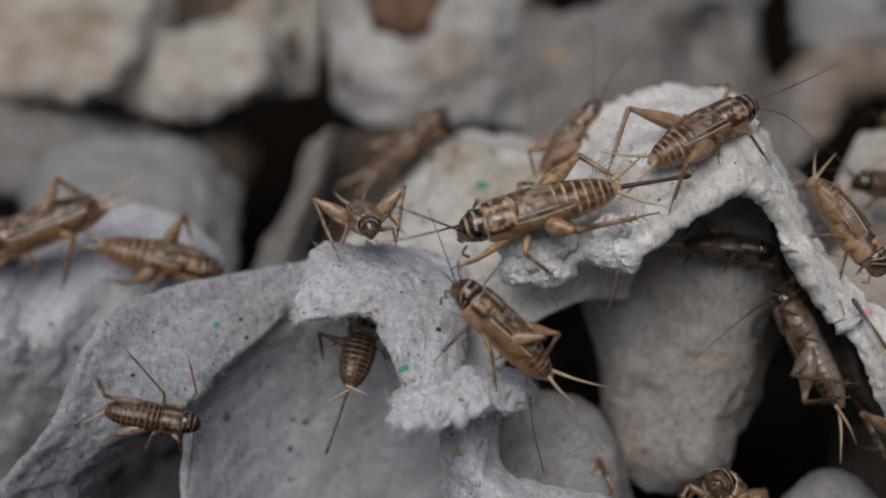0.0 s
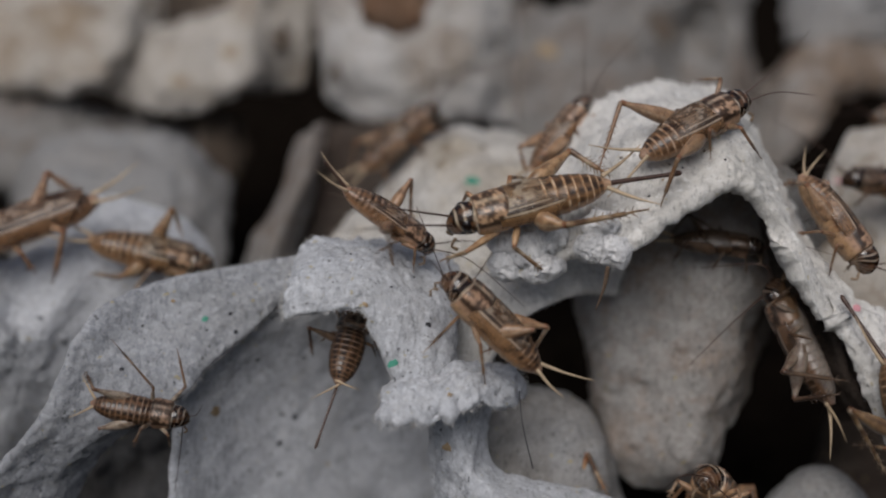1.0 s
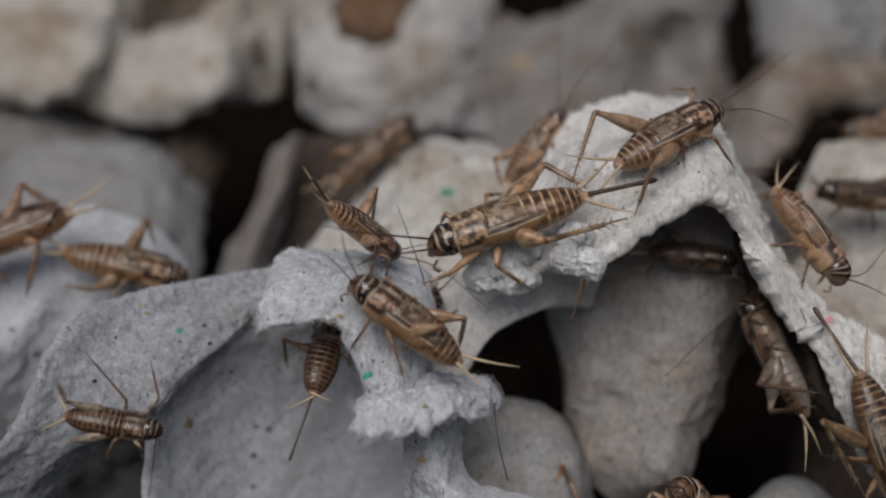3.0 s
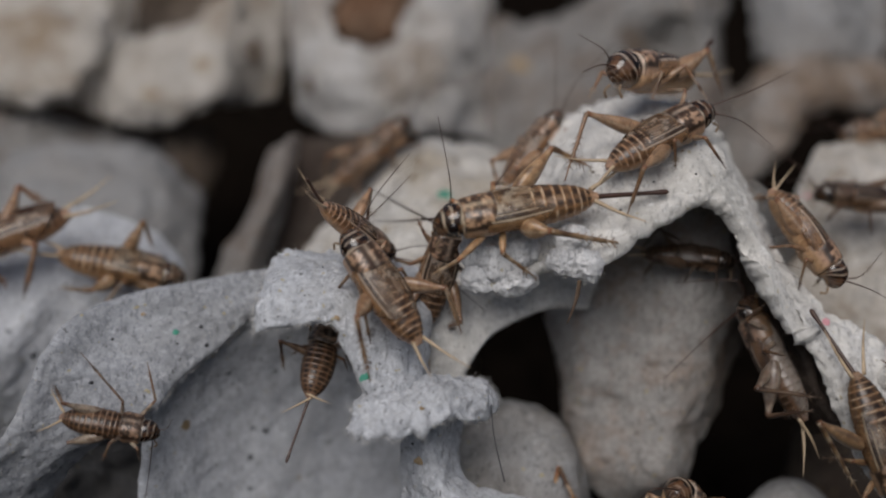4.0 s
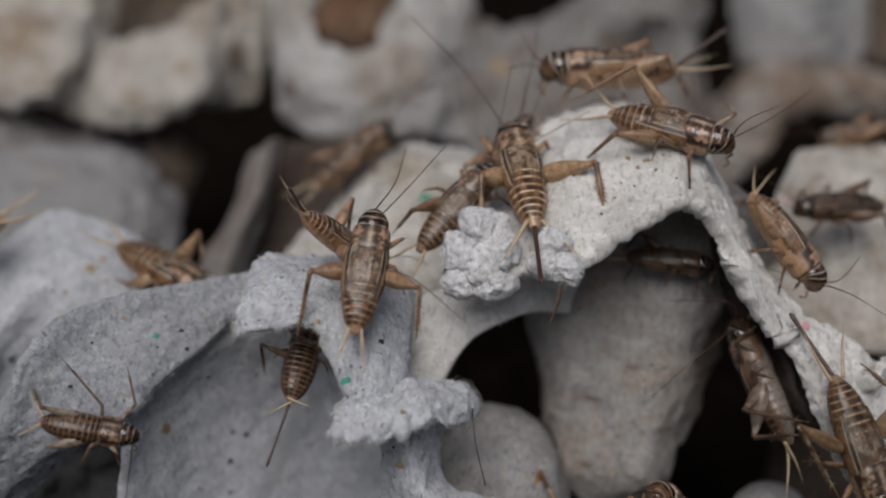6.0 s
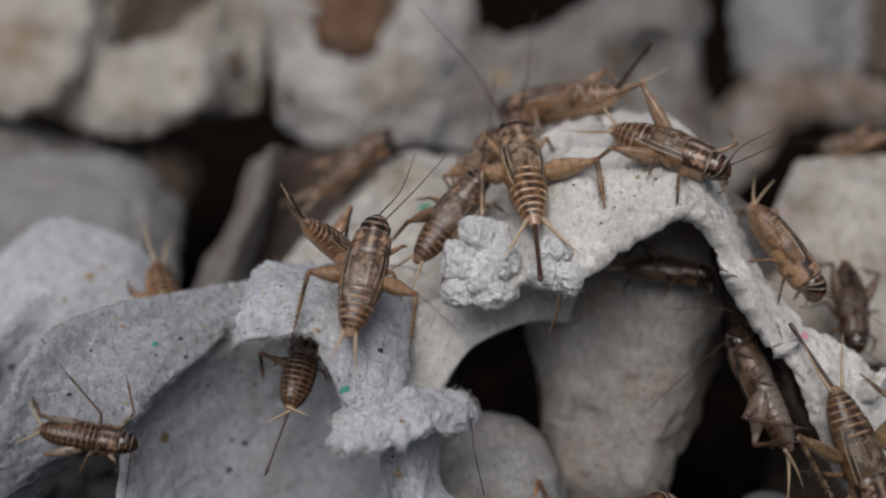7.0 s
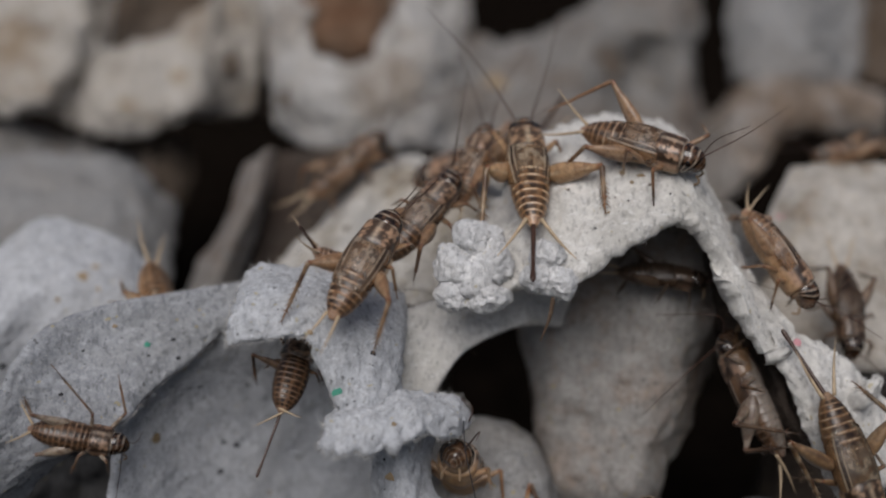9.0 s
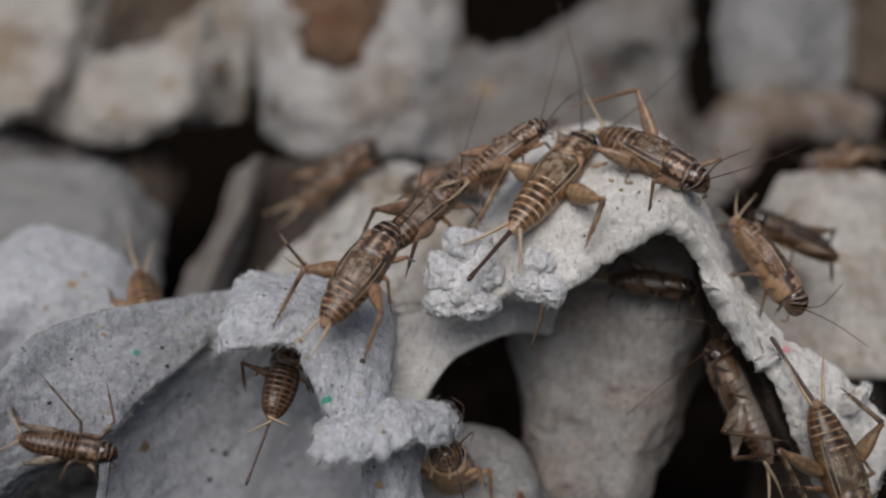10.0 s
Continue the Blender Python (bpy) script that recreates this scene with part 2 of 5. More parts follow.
def clod(name, at, size, material, parent, seed=1, label=""):
    """A fluffy torn clod of pulp with deep crevices."""
    bm = bmesh.new()
    bmesh.ops.create_icosphere(bm, subdivisions=5, radius=1.0)
    v = np.array([x.co[:] for x in bm.verts])
    p = v * size
    r = 1.04 + 0.3 * rough3(p + 50, 2.6, seed) - 0.16 * np.abs(rough3(p, 1.5, seed + 1)) + 0.11 * rough3(p, 0.8, seed + 2) + 0.07 * rough3(p, 0.38, seed + 3) + 0.04 * rough3(p, 0.2, seed + 4)
    p = p * r[:, None] + at
    faces = [[q.index for q in f.verts] for f in bm.faces]
    bm.free()
    ob = part(name, mesh_of(name, p, faces, material), parent, label)
    fibres(ob, p, np.asarray(at, float), p, v, 260, seed)
    return ob


def dome(name, top, foot, r_top, r_foot, material, parent, seed=1, power=2.6, lump=0.5, nose=0.35, flare=1.0, label=""):
    """A hollow tray peg: rounded end at top, widening to its foot."""
    a, b = Vector(foot), Vector(top)
    axis = b - a
    frame_m = axis.to_track_quat("Z", "X").to_matrix()
    length, nu, nv = axis.length, 90, 120
    verts, faces = [], []
    for i in range(nu):
        s = i / (nu - 1)
        r = r_foot + (r_top - r_foot) * s ** flare
        near = max(0.0, (s - (1 - nose)) / nose)
        r *= max(0.0, 1 - near ** 2.4) ** 0.5
        for j in range(nv):
            w = 2 * math.pi * j / nv
            c, si = math.cos(w), math.sin(w)
            k = (abs(c) ** power + abs(si) ** power) ** (-1 / power)
            verts.append(a + frame_m @ Vector((r * k * c, r * k * si, length * s)))
    v = np.array(verts)
    mid = np.array(a) + np.array(axis) * 0.5
    out = v - mid
    out /= np.linalg.norm(out, axis=1, keepdims=True) + 1e-9
    v = v + out * (lump * (1.5 * rough3(v, 11, seed) + 0.8 * rough3(v, 4, seed + 1) + 0.45 * rough3(v, 1.6, seed + 2) + 0.25 * rough3(v, 0.8, seed + 3)))[:, None]
    for i in range(nu - 1):
        for j in range(nv):
            faces.append((i * nv + j, i * nv + (j + 1) % nv, (i + 1) * nv + (j + 1) % nv, (i + 1) * nv + j))
    return part(name, mesh_of(name, v, faces, material), parent, label)


def blotch(name, at, size, material, parent, label="", seed=0, up=(0, -1, 0.25)):
    """A thin flake of ink, dirt or painted shading lying in the surface, of uneven outline."""
    rnd = random.Random(seed)
    q = Vector(up).to_track_quat("Z", "Y").to_matrix()
    verts, n = [Vector(at) + q @ Vector((0, 0, 0.3))], 14
    for k in range(n):
        w, r = 2 * math.pi * k / n, size * rnd.uniform(0.6, 1.1)
        verts.append(Vector(at) + q @ Vector((r * math.cos(w), r * 0.8 * math.sin(w), 0.02)))
    faces = [(0, 1 + k, 1 + (k + 1) % n) for k in range(n)]
    return part(name, mesh_of(name, verts, faces, material), parent, label)


def tray(label):
    ob = new("egg_tray")
    ob.matrix_world = STACK
    return tagged(ob, label, "egg tray", "stacked egg trays")


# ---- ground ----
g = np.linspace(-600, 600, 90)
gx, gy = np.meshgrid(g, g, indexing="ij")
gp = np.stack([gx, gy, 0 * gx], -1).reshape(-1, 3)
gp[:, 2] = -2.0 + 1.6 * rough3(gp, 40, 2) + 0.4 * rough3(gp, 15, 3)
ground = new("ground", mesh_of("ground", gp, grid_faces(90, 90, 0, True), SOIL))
tagged(ground, "brown litter under the stacked egg trays, near black for the shade in the gaps", "ground", kind="structure")


DOWN = Vector((0, math.sin(radians(25)), -math.cos(radians(25))))


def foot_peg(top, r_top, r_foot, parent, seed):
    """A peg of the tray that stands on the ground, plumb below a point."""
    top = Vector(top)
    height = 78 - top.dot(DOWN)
    # The darkness between the trays is put into the pegs' colour.
    dome("foot_peg", top, top + DOWN * (height + 1), r_top, r_foot, PULP_SHADE_BROWN, parent, seed=seed, nose=0.3)


# ---- front tray: curled rim, torn flap, column and arch ----
front = tray("torn grey pulp egg tray, its ragged arch over dark cells")
rim = pulp_sheet("rim", [
    [(-60.1, -3.0, -33.5), (-57.9, 1.0, -37.3), (-55.5, 5.0, -40.5), (-51.9, 11.0, -43.6)],
    [(-50.8, -2.0, -22.3), (-49.3, 1.0, -25.7), (-47.5, 4.0, -28.5), (-45.5, 9.0, -29.7)],
    [(-45.8, 0.0, -9.8), (-42.0, 2.0, -15.0), (-37.9, 2.0, -18.7), (-33.5, 2.0, -20.7)],
    [(-38.9, 5.0, -5.1), (-35.8, 5.0, -9.7), (-33.0, 4.0, -13.6), (-30.4, 4.0, -17.0)],
    [(-27.8, 9.0, -2.8), (-26.8, 9.0, -6.2), (-25.9, 8.0, -9.4), (-24.8, 8.0, -12.2)],
    [(-19.0, 13.0, -1.4), (-19.6, 12.0, -3.5), (-20.2, 11.0, -5.6), (-20.5, 11.0, -7.7)]], PULP_RIM, front, rag=(0, 0, 0.06, 0.0), seed=2, step=0.36, thick=1.2, tear=0.3, fuzz=900, label="curled grey rim")
bowl = pulp_sheet("cell_wall", [
    [(-33.2, 6.8, -15.4), (-34.8, 6.0, -24.6), (-35.8, 8.0, -42.0)],
    [(-25.9, 9.8, -10.2), (-27.5, 15.0, -22.7), (-28.4, 18.0, -44.5)],
    [(-17.7, 14.0, -6.8), (-16.1, 24.0, -23.8), (-15.9, 26.0, -44.8)],
    [(-5.3, 20.0, -6.6), (-6.8, 26.0, -24.1), (-8.1, 36.0, -50.0)],
    [(3.7, 14.0, -8.0), (2.6, 20.0, -20.8), (2.3, 34.0, -49.4)]], PULP, front, rag=(0, 0, 0.0, 0.08), seed=5, label="hollow of a torn cell")
flap = pulp_sheet("flap", [
    [(-19.8, 4.0, -3.0), (-19.8, -3.0, -5.8), (-20.1, -4.0, -8.0), (-20.6, -3.0, -10.5)],
    [(-17.2, 7.0, 0.9), (-16.4, -2.0, -2.1), (-15.8, -5.0, -5.7), (-14.9, -6.0, -9.2)],
    [(-12.1, 9.0, 1.3), (-11.0, -1.0, -1.8), (-10.4, -5.0, -5.3), (-10.3, -6.0, -8.7)],
    [(-6.6, 10.0, 1.1), (-6.2, 0.0, -2.2), (-6.8, -4.0, -5.7), (-8.7, -6.0, -9.6)],
    [(-1.1, 11.0, 0.1), (-0.7, 1.0, -5.9), (-2.8, -4.0, -12.2), (-6.8, -5.0, -15.4)],
    [(3.6, 9.0, -2.3), (2.8, 2.0, -8.9), (0.2, -4.0, -15.9), (-5.1, -6.0, -19.2)],
    [(3.2, 8.0, -9.3), (3.4, 3.0, -14.3), (3.1, -3.0, -18.1), (-3.1, -6.0, -20.7)]], PULP, front, step=0.34, rag=(0.05, 0, 0.02, 0.09), seed=7, lump=0.3, thick=1.3, tear=0.8, fuzz=2200, label="torn pale grey flap")
lip = pulp_sheet("lip", [
    [(-6.9, -3.0, -18.9), (-7.7, -7.0, -20.2), (-9.3, -10.0, -22.2)],
    [(-3.2, -3.0, -16.7), (-3.8, -8.0, -19.3), (-5.5, -11.0, -24.1)],
    [(1.2, -2.0, -15.0), (1.1, -8.0, -18.3), (0.1, -10.0, -24.0)],
    [(6.4, 0.0, -14.8), (6.1, -6.0, -17.1), (5.9, -8.0, -22.5)],
    [(11.0, 3.0, -15.8), (11.1, -1.0, -18.0), (11.0, 0.0, -22.6)],
    [(13.1, 5.0, -18.3), (13.2, 3.0, -19.2), (12.7, 3.0, -20.7)]], PULP, front, step=0.34, rag=(0.1, 0.06, 0.02, 0.42), seed=8, lump=0.5, thick=1.4, tear=1.0, fuzz=1600, label="ragged lip of torn pulp")
column = pulp_sheet("column", [
    [(-1.7, 6.0, -21.5), (1.2, 0.0, -21.5), (4.9, -1.0, -21.0), (9.3, 6.0, -20.0)],
    [(-1.1, 6.0, -26.9), (1.9, 0.0, -26.7), (4.9, -1.0, -26.1), (8.4, 6.0, -26.1)],
    [(-0.5, 6.0, -32.3), (2.7, 0.0, -31.9), (6.3, -2.0, -30.7), (10.8, 5.0, -30.6)],
    [(0.1, 6.0, -40.0), (4.9, 0.0, -40.0), (13.5, -4.0, -35.4), (26.7, 6.0, -34.2)],
    [(0.1, 8.0, -51.4), (5.0, 2.0, -49.6), (14.4, -2.0, -44.7), (30.9, 8.0, -43.6)]], PULP, front, step=0.5, rag=(0, 0, 0.02, 0.04), seed=9, tear=0.5, fuzz=500, label="torn upright below the flap")
web = pulp_sheet("web", [
    [(1.3, 9.0, -6.0), (2.1, 8.0, -12.8), (3.7, 7.0, -20.5)],
    [(7.8, 10.0, -3.6), (7.0, 8.5, -10.4), (6.9, 7.0, -18.6)],
    [(14.4, 11.0, -3.0), (13.3, 9.5, -6.4), (12.0, 8.5, -11.2)],
    [(21.7, 13.0, -0.7), (20.7, 11.0, -4.0), (19.6, 10.0, -7.6)],
    [(29.7, 18.0, 0.5), (28.4, 16.0, -3.4), (26.6, 15.0, -7.8)]], PULP_PALE, front, rag=(0, 0, 0.0, 0.08), seed=11, step=0.5, tear=0.4, lump=0.45, fuzz=300, label="inner wall behind the flap")
arch = pulp_sheet("arch", [
    [(14.7, 20.0, 9.3), (11.3, 7.0, 3.2), (9.2, 3.0, 0.6), (8.4, 0.0, -2.2)],
    [(18.0, 20.0, 13.5), (17.4, 6.0, 6.2), (17.7, 2.0, 2.6), (18.4, -2.0, -0.6)],
    [(22.9, 22.0, 22.1), (24.2, 5.0, 12.5), (25.0, 0.0, 5.3), (24.3, -4.0, -1.7)],
    [(28.3, 24.0, 25.3), (31.1, 5.0, 16.2), (31.3, 0.0, 9.0), (31.2, -4.0, 3.3)],
    [(38.1, 24.0, 25.5), (38.0, 5.0, 17.5), (37.6, 0.0, 11.2), (36.9, -3.0, 6.5)],
    ] + [
    [(44.3, 18.0, 22.8), (43.0, 5.0, 15.2), (42.0, 0.0, 9.7), (41.5, -2.0, 6.7)],
    [(49.0, 14.0, 11.4), (46.5, 4.0, 6.9), (46.4, 0.0, 3.6), (47.6, -1.0, 1.4)],
    [(54.0, 12.0, 0.9), (50.8, 3.0, -2.2), (50.2, 0.0, -4.6), (51.6, -1.0, -7.0)],
    [(57.1, 5.0, -6.1), (55.4, 1.0, -8.9), (54.6, -1.0, -12.0), (55.0, 0.0, -15.0)],
    [(65.2, 4.0, -9.8), (61.4, 0.0, -14.8), (59.3, -2.0, -19.9), (58.9, 1.0, -25.8)],
    [(74.3, 4.0, -19.7), (69.5, 0.0, -25.9), (66.5, -2.0, -30.1), (65.1, 1.0, -36.4)]], PULP_PALE, front, rag=(0.02, 0, 0.05, 0.07), seed=13, step=0.36, thick=2.6, lump=0.5, tear=1.0, fuzz=5000, label="arched pale torn edge")
pulp_sheet("torn_curl", [
    [(62.3, 4.0, -15.4), (62.7, 1.0, -16.2), (63.9, 1.0, -18.5)],
    [(65.0, 2.0, -13.3), (64.6, -2.0, -14.4), (65.8, -1.0, -16.7)],
    [(68.0, 3.0, -11.4), (67.8, 0.0, -12.3), (69.1, 1.0, -14.7)]], PULP_PALE, front, step=0.45, rag=(0.05, 0.1, 0.1, 0.15), thick=1.6, lump=0.5, tear=1.0, seed=15, fuzz=400, label="small torn curl")
for k, (at, size) in enumerate([((9.4, 0.5, -3.0), (2.3, 2.0, 2.2)), ((10.0, 0.5, 1.4), (2.7, 2.2, 2.9)), ((14.4, -0.5, -3.0), (2.6, 2.2, 2.0)), ((15.2, 0.5, 1.4), (2.7, 2.4, 3.0)), ((12.2, 0.0, -0.6), (2.6, 2.0, 3.0)),
                                ((12.9, 1.2, 4.6), (3.2, 2.2, 2.6)), ((20.8, -2.4, -0.2), (2.2, 1.9, 2.4)), ((23.4, -3.4, -0.8), (2.3, 1.9, 2.3)), ((21.6, -2.4, 2.6), (2.6, 1.6, 2.2))]):
    clod("torn_clod", at, size, PULP_CLOD, front, seed=20 + k, label="fluffy torn pulp clod")
# Shade under the arch is put into this wall's dark colour.
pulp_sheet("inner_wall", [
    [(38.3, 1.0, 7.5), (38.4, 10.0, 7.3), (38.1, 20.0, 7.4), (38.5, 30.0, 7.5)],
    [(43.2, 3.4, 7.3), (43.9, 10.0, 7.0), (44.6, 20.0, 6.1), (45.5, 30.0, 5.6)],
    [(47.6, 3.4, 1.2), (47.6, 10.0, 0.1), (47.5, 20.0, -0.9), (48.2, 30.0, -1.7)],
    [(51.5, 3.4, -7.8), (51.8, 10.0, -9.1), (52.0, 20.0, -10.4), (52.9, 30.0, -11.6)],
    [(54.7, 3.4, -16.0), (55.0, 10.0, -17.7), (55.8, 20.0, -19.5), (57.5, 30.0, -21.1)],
    [(58.2, 3.4, -22.7), (59.0, 8.0, -23.9), (59.8, 14.0, -25.1), (61.0, 20.0, -26.3)]], PULP_SHADE_BROWN, front, rag=(0, 0, 0.0, 0.05), seed=17, thick=1.5, lump=0.5, label="shaded brown inner wall of the arch")
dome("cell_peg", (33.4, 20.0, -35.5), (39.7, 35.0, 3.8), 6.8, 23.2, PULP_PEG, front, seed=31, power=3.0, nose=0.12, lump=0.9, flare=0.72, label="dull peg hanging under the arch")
low_peg = dome("low_peg", (16.0, 20.0, -20.8), (17.2, 24.0, -56.3), 9.0, 15, PULP_MID, front, seed=33, power=2.8, nose=0.35, lump=0.8)
dome("low_peg", (56.1, 16.0, -31.8), (58.2, 20.0, -63.4), 8, 15, PULP_MID, front, seed=34, power=2.3, nose=0.5)

# Sheet added in the dark hollow below the rim; its colour holds the shade.
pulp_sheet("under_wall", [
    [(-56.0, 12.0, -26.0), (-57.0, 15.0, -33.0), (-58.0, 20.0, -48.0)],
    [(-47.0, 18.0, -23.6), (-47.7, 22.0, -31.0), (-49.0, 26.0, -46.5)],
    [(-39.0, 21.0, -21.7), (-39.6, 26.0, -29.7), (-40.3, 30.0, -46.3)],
    [(-31.0, 22.0, -20.7), (-31.6, 27.0, -29.7), (-32.3, 31.0, -46.3)]], PULP_RIM_SHADE, front, seed=37, lump=0.8, step=0.8, label="wall under the curled rim, dark grey for the shade there")
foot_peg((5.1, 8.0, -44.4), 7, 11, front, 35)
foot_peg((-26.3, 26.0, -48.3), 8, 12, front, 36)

# ---- neighbouring trays ----
left = tray("grey pulp egg tray with a folded edge beside the front tray")
left_wall = pulp_sheet("shoulder", [
    [(-78.9, 26.0, 0.9), (-74.7, 18.0, -9.8), (-73.9, 18.0, -20.6), (-83.7, 44.0, -52.9)],
    [(-66.8, 26.0, -1.6), (-65.9, 20.0, -9.9), (-64.8, 18.0, -16.4), (-72.4, 44.0, -51.0)],
    [(-62.1, 30.0, 0.1), (-61.8, 24.0, -10.2), (-60.3, 22.0, -18.5), (-67.0, 48.0, -52.0)],
    [(-54.6, 38.0, 8.8), (-52.7, 28.0, -1.7), (-52.2, 26.0, -10.3), (-52.4, 30.0, -33.4)],
    [(-43.1, 40.0, 6.1), (-41.4, 32.0, -1.7), (-40.7, 29.0, -10.4), (-42.7, 30.0, -34.3)],
    [(-36.0, 42.0, -0.8), (-34.0, 36.0, -7.2), (-33.3, 32.0, -14.2), (-34.2, 32.0, -34.7)]], PULP, left, rag=(0, 0, 0.05, 0.05), seed=41, lump=0.42, step=0.55)
back_left = tray("grey pulp egg tray with a broad rounded peg, out of focus")
pulp_sheet("broad_cap", [
    [(-88.7, 90.0, 11.7), (-83.3, 78.0, 4.5), (-82.3, 72.0, -10.7)],
    [(-78.6, 84.0, 21.6), (-73.0, 70.0, 9.7), (-71.8, 66.0, -10.4)],
    [(-63.9, 84.0, 23.2), (-59.2, 68.0, 10.7), (-58.1, 64.0, -10.3)],
    [(-49.7, 84.0, 22.3), (-46.9, 70.0, 9.7), (-46.1, 66.0, -10.4)],
    [(-41.2, 92.0, 13.6), (-40.0, 80.0, 4.6), (-40.6, 74.0, -10.8)]], PULP_MID, back_left, lump=0.9, seed=51, step=1.2)
dome("broad_peg", (-95.2, 62.0, 21.7), (-101.9, 70.0, -19.1), 12, 20, PULP_COOL, back_left, seed=52, power=2.6, nose=0.5)
pulp_sheet("leaf", [
    [(-18.9, 66.0, 22.7), (-21.8, 61.0, 21.6), (-26.1, 66.0, 20.0)],
    [(-20.0, 62.0, 12.5), (-23.6, 55.0, 10.6), (-29.3, 62.0, 7.3)],
    [(-23.3, 60.0, 1.1), (-27.7, 53.0, -0.4), (-34.1, 60.0, -1.4)],
    [(-25.3, 60.0, -12.2), (-29.7, 53.0, -15.7), (-36.2, 60.0, -20.3)]], PULP_DULL, back_left, rag=(0, 0, 0.04, 0.04), seed=53)
# Brown wall beside the leaf; the gap's shade is put into its colour too.
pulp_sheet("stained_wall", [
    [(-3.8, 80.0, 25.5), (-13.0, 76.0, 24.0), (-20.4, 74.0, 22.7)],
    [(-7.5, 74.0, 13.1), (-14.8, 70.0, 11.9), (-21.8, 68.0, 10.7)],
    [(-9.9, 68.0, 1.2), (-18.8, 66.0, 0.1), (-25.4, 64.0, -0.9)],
    [(-12.0, 66.0, -12.5), (-19.7, 64.0, -14.5), (-27.5, 64.0, -16.5)]], PULP_SHADE_BROWN, back_left, rag=(0, 0, 0.04, 0.04), seed=54, label="dark brown inner wall")
middle = tray("pale pulp egg tray with green print behind the flap")
shelf_mid = pulp_sheet("shoulder", [
    [(-20.2, 34.0, -3.5), (-21.5, 30.0, -10.5), (-22.4, 30.0, -17.6)],
    [(-9.3, 52.0, 10.9), (-11.3, 36.0, 1.0), (-12.6, 28.0, -10.4)],
    [(1.6, 56.0, 21.7), (0.5, 34.0, 10.0), (-0.3, 26.0, -5.1)],
    [(11.6, 56.0, 22.0), (10.4, 34.0, 10.0), (9.2, 26.0, -5.1)],
    [(19.2, 56.0, 19.2), (18.4, 32.0, 9.0), (17.8, 26.0, -5.1)],
    [(23.5, 46.0, 10.6), (23.1, 34.0, 1.9), (22.3, 28.0, -6.9)]], PULP_SHELF, middle, rag=(0, 0, 0.08, 0.0), lump=0.75, seed=61)
right = tray("pale pulp egg tray with a square shoulder beside the arch")
right_wall = pulp_sheet("shoulder", [
    [(59.4, 38.0, 1.9), (57.9, 30.0, -3.4), (57.5, 26.0, -15.5)],
    [(67.1, 42.0, 17.0), (64.7, 32.0, 5.4), (63.6, 26.0, -13.7)],
    [(71.6, 44.0, 21.0), (69.2, 32.0, 9.0), (68.7, 26.0, -13.7)],
    [(84.9, 44.0, 21.5), (80.8, 32.0, 9.0), (79.1, 26.0, -13.7)],
    [(97.2, 46.0, 20.3), (91.5, 34.0, 7.3), (88.7, 28.0, -13.9)]], PULP_WARM, right, rag=(0, 0, 0.06, 0.0), seed=71)
far_a = tray("warm grey pulp egg tray with torn edges, far off")
pulp_sheet("cell_wall", [
    [(-110.0, 116.0, 63.9), (-108.0, 106.0, 46.8), (-106.0, 100.0, 35.2), (-106.0, 102.0, 29.7)],
    [(-97.7, 112.0, 63.9), (-93.2, 100.0, 46.8), (-89.8, 94.0, 35.2), (-90.8, 97.0, 29.7)],
    [(-79.8, 110.0, 63.7), (-76.7, 96.0, 46.3), (-76.0, 90.0, 34.8), (-76.8, 93.0, 29.7)],
    [(-66.3, 110.0, 63.9), (-65.3, 97.0, 46.6), (-67.4, 91.0, 35.1), (-70.2, 94.0, 30.3)],
    [(-62.9, 115.0, 65.2), (-62.5, 104.0, 47.9), (-65.4, 98.0, 36.2), (-68.4, 98.0, 29.4)],
    [(-60.6, 124.0, 67.4), (-60.0, 109.0, 48.8), (-62.4, 102.0, 36.5), (-65.5, 101.0, 27.9)]], PULP_WARM, far_a, rag=(0, 0, 0, 0.1), lump=1.0, thick=2.0, seed=81, step=0.9)
far_panel = pulp_sheet("cell_wall", [
    [(-65.4, 110.0, 46.2), (-64.0, 102.0, 40.5), (-64.6, 99.0, 32.8), (-66.0, 101.0, 27.0)],
    [(-59.8, 106.0, 48.1), (-58.4, 95.0, 40.4), (-58.3, 90.0, 31.6), (-60.0, 95.0, 24.6)],
    [(-49.6, 107.0, 51.4), (-47.7, 94.0, 40.4), (-47.1, 88.0, 32.0), (-48.4, 92.0, 24.7)],
    [(-40.2, 109.0, 59.1), (-38.1, 97.0, 43.4), (-37.9, 91.0, 34.8), (-38.9, 94.0, 29.4)],
    [(-35.6, 116.0, 65.9), (-33.7, 107.0, 46.4), (-33.8, 104.0, 37.3), (-35.1, 105.0, 31.6)],
    [(-26.5, 121.0, 68.5), (-26.4, 114.0, 47.7), (-27.4, 111.0, 38.4), (-28.6, 112.0, 33.3)]], PULP_WARM, far_a, rag=(0, 0, 0.05, 0.2), lump=0.9, thick=2.0, seed=82, step=0.8)
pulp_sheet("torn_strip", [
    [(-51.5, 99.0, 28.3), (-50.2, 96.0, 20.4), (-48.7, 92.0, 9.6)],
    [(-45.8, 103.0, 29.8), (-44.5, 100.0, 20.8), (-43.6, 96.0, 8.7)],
    [(-41.1, 112.0, 29.7), (-40.1, 108.0, 20.3), (-40.1, 104.0, 7.8)]], PULP_UMBER, far_a, rag=(0.1, 0.2, 0.15, 0.1), lump=1.1, seed=89, step=0.9, label="dark brown torn strip")
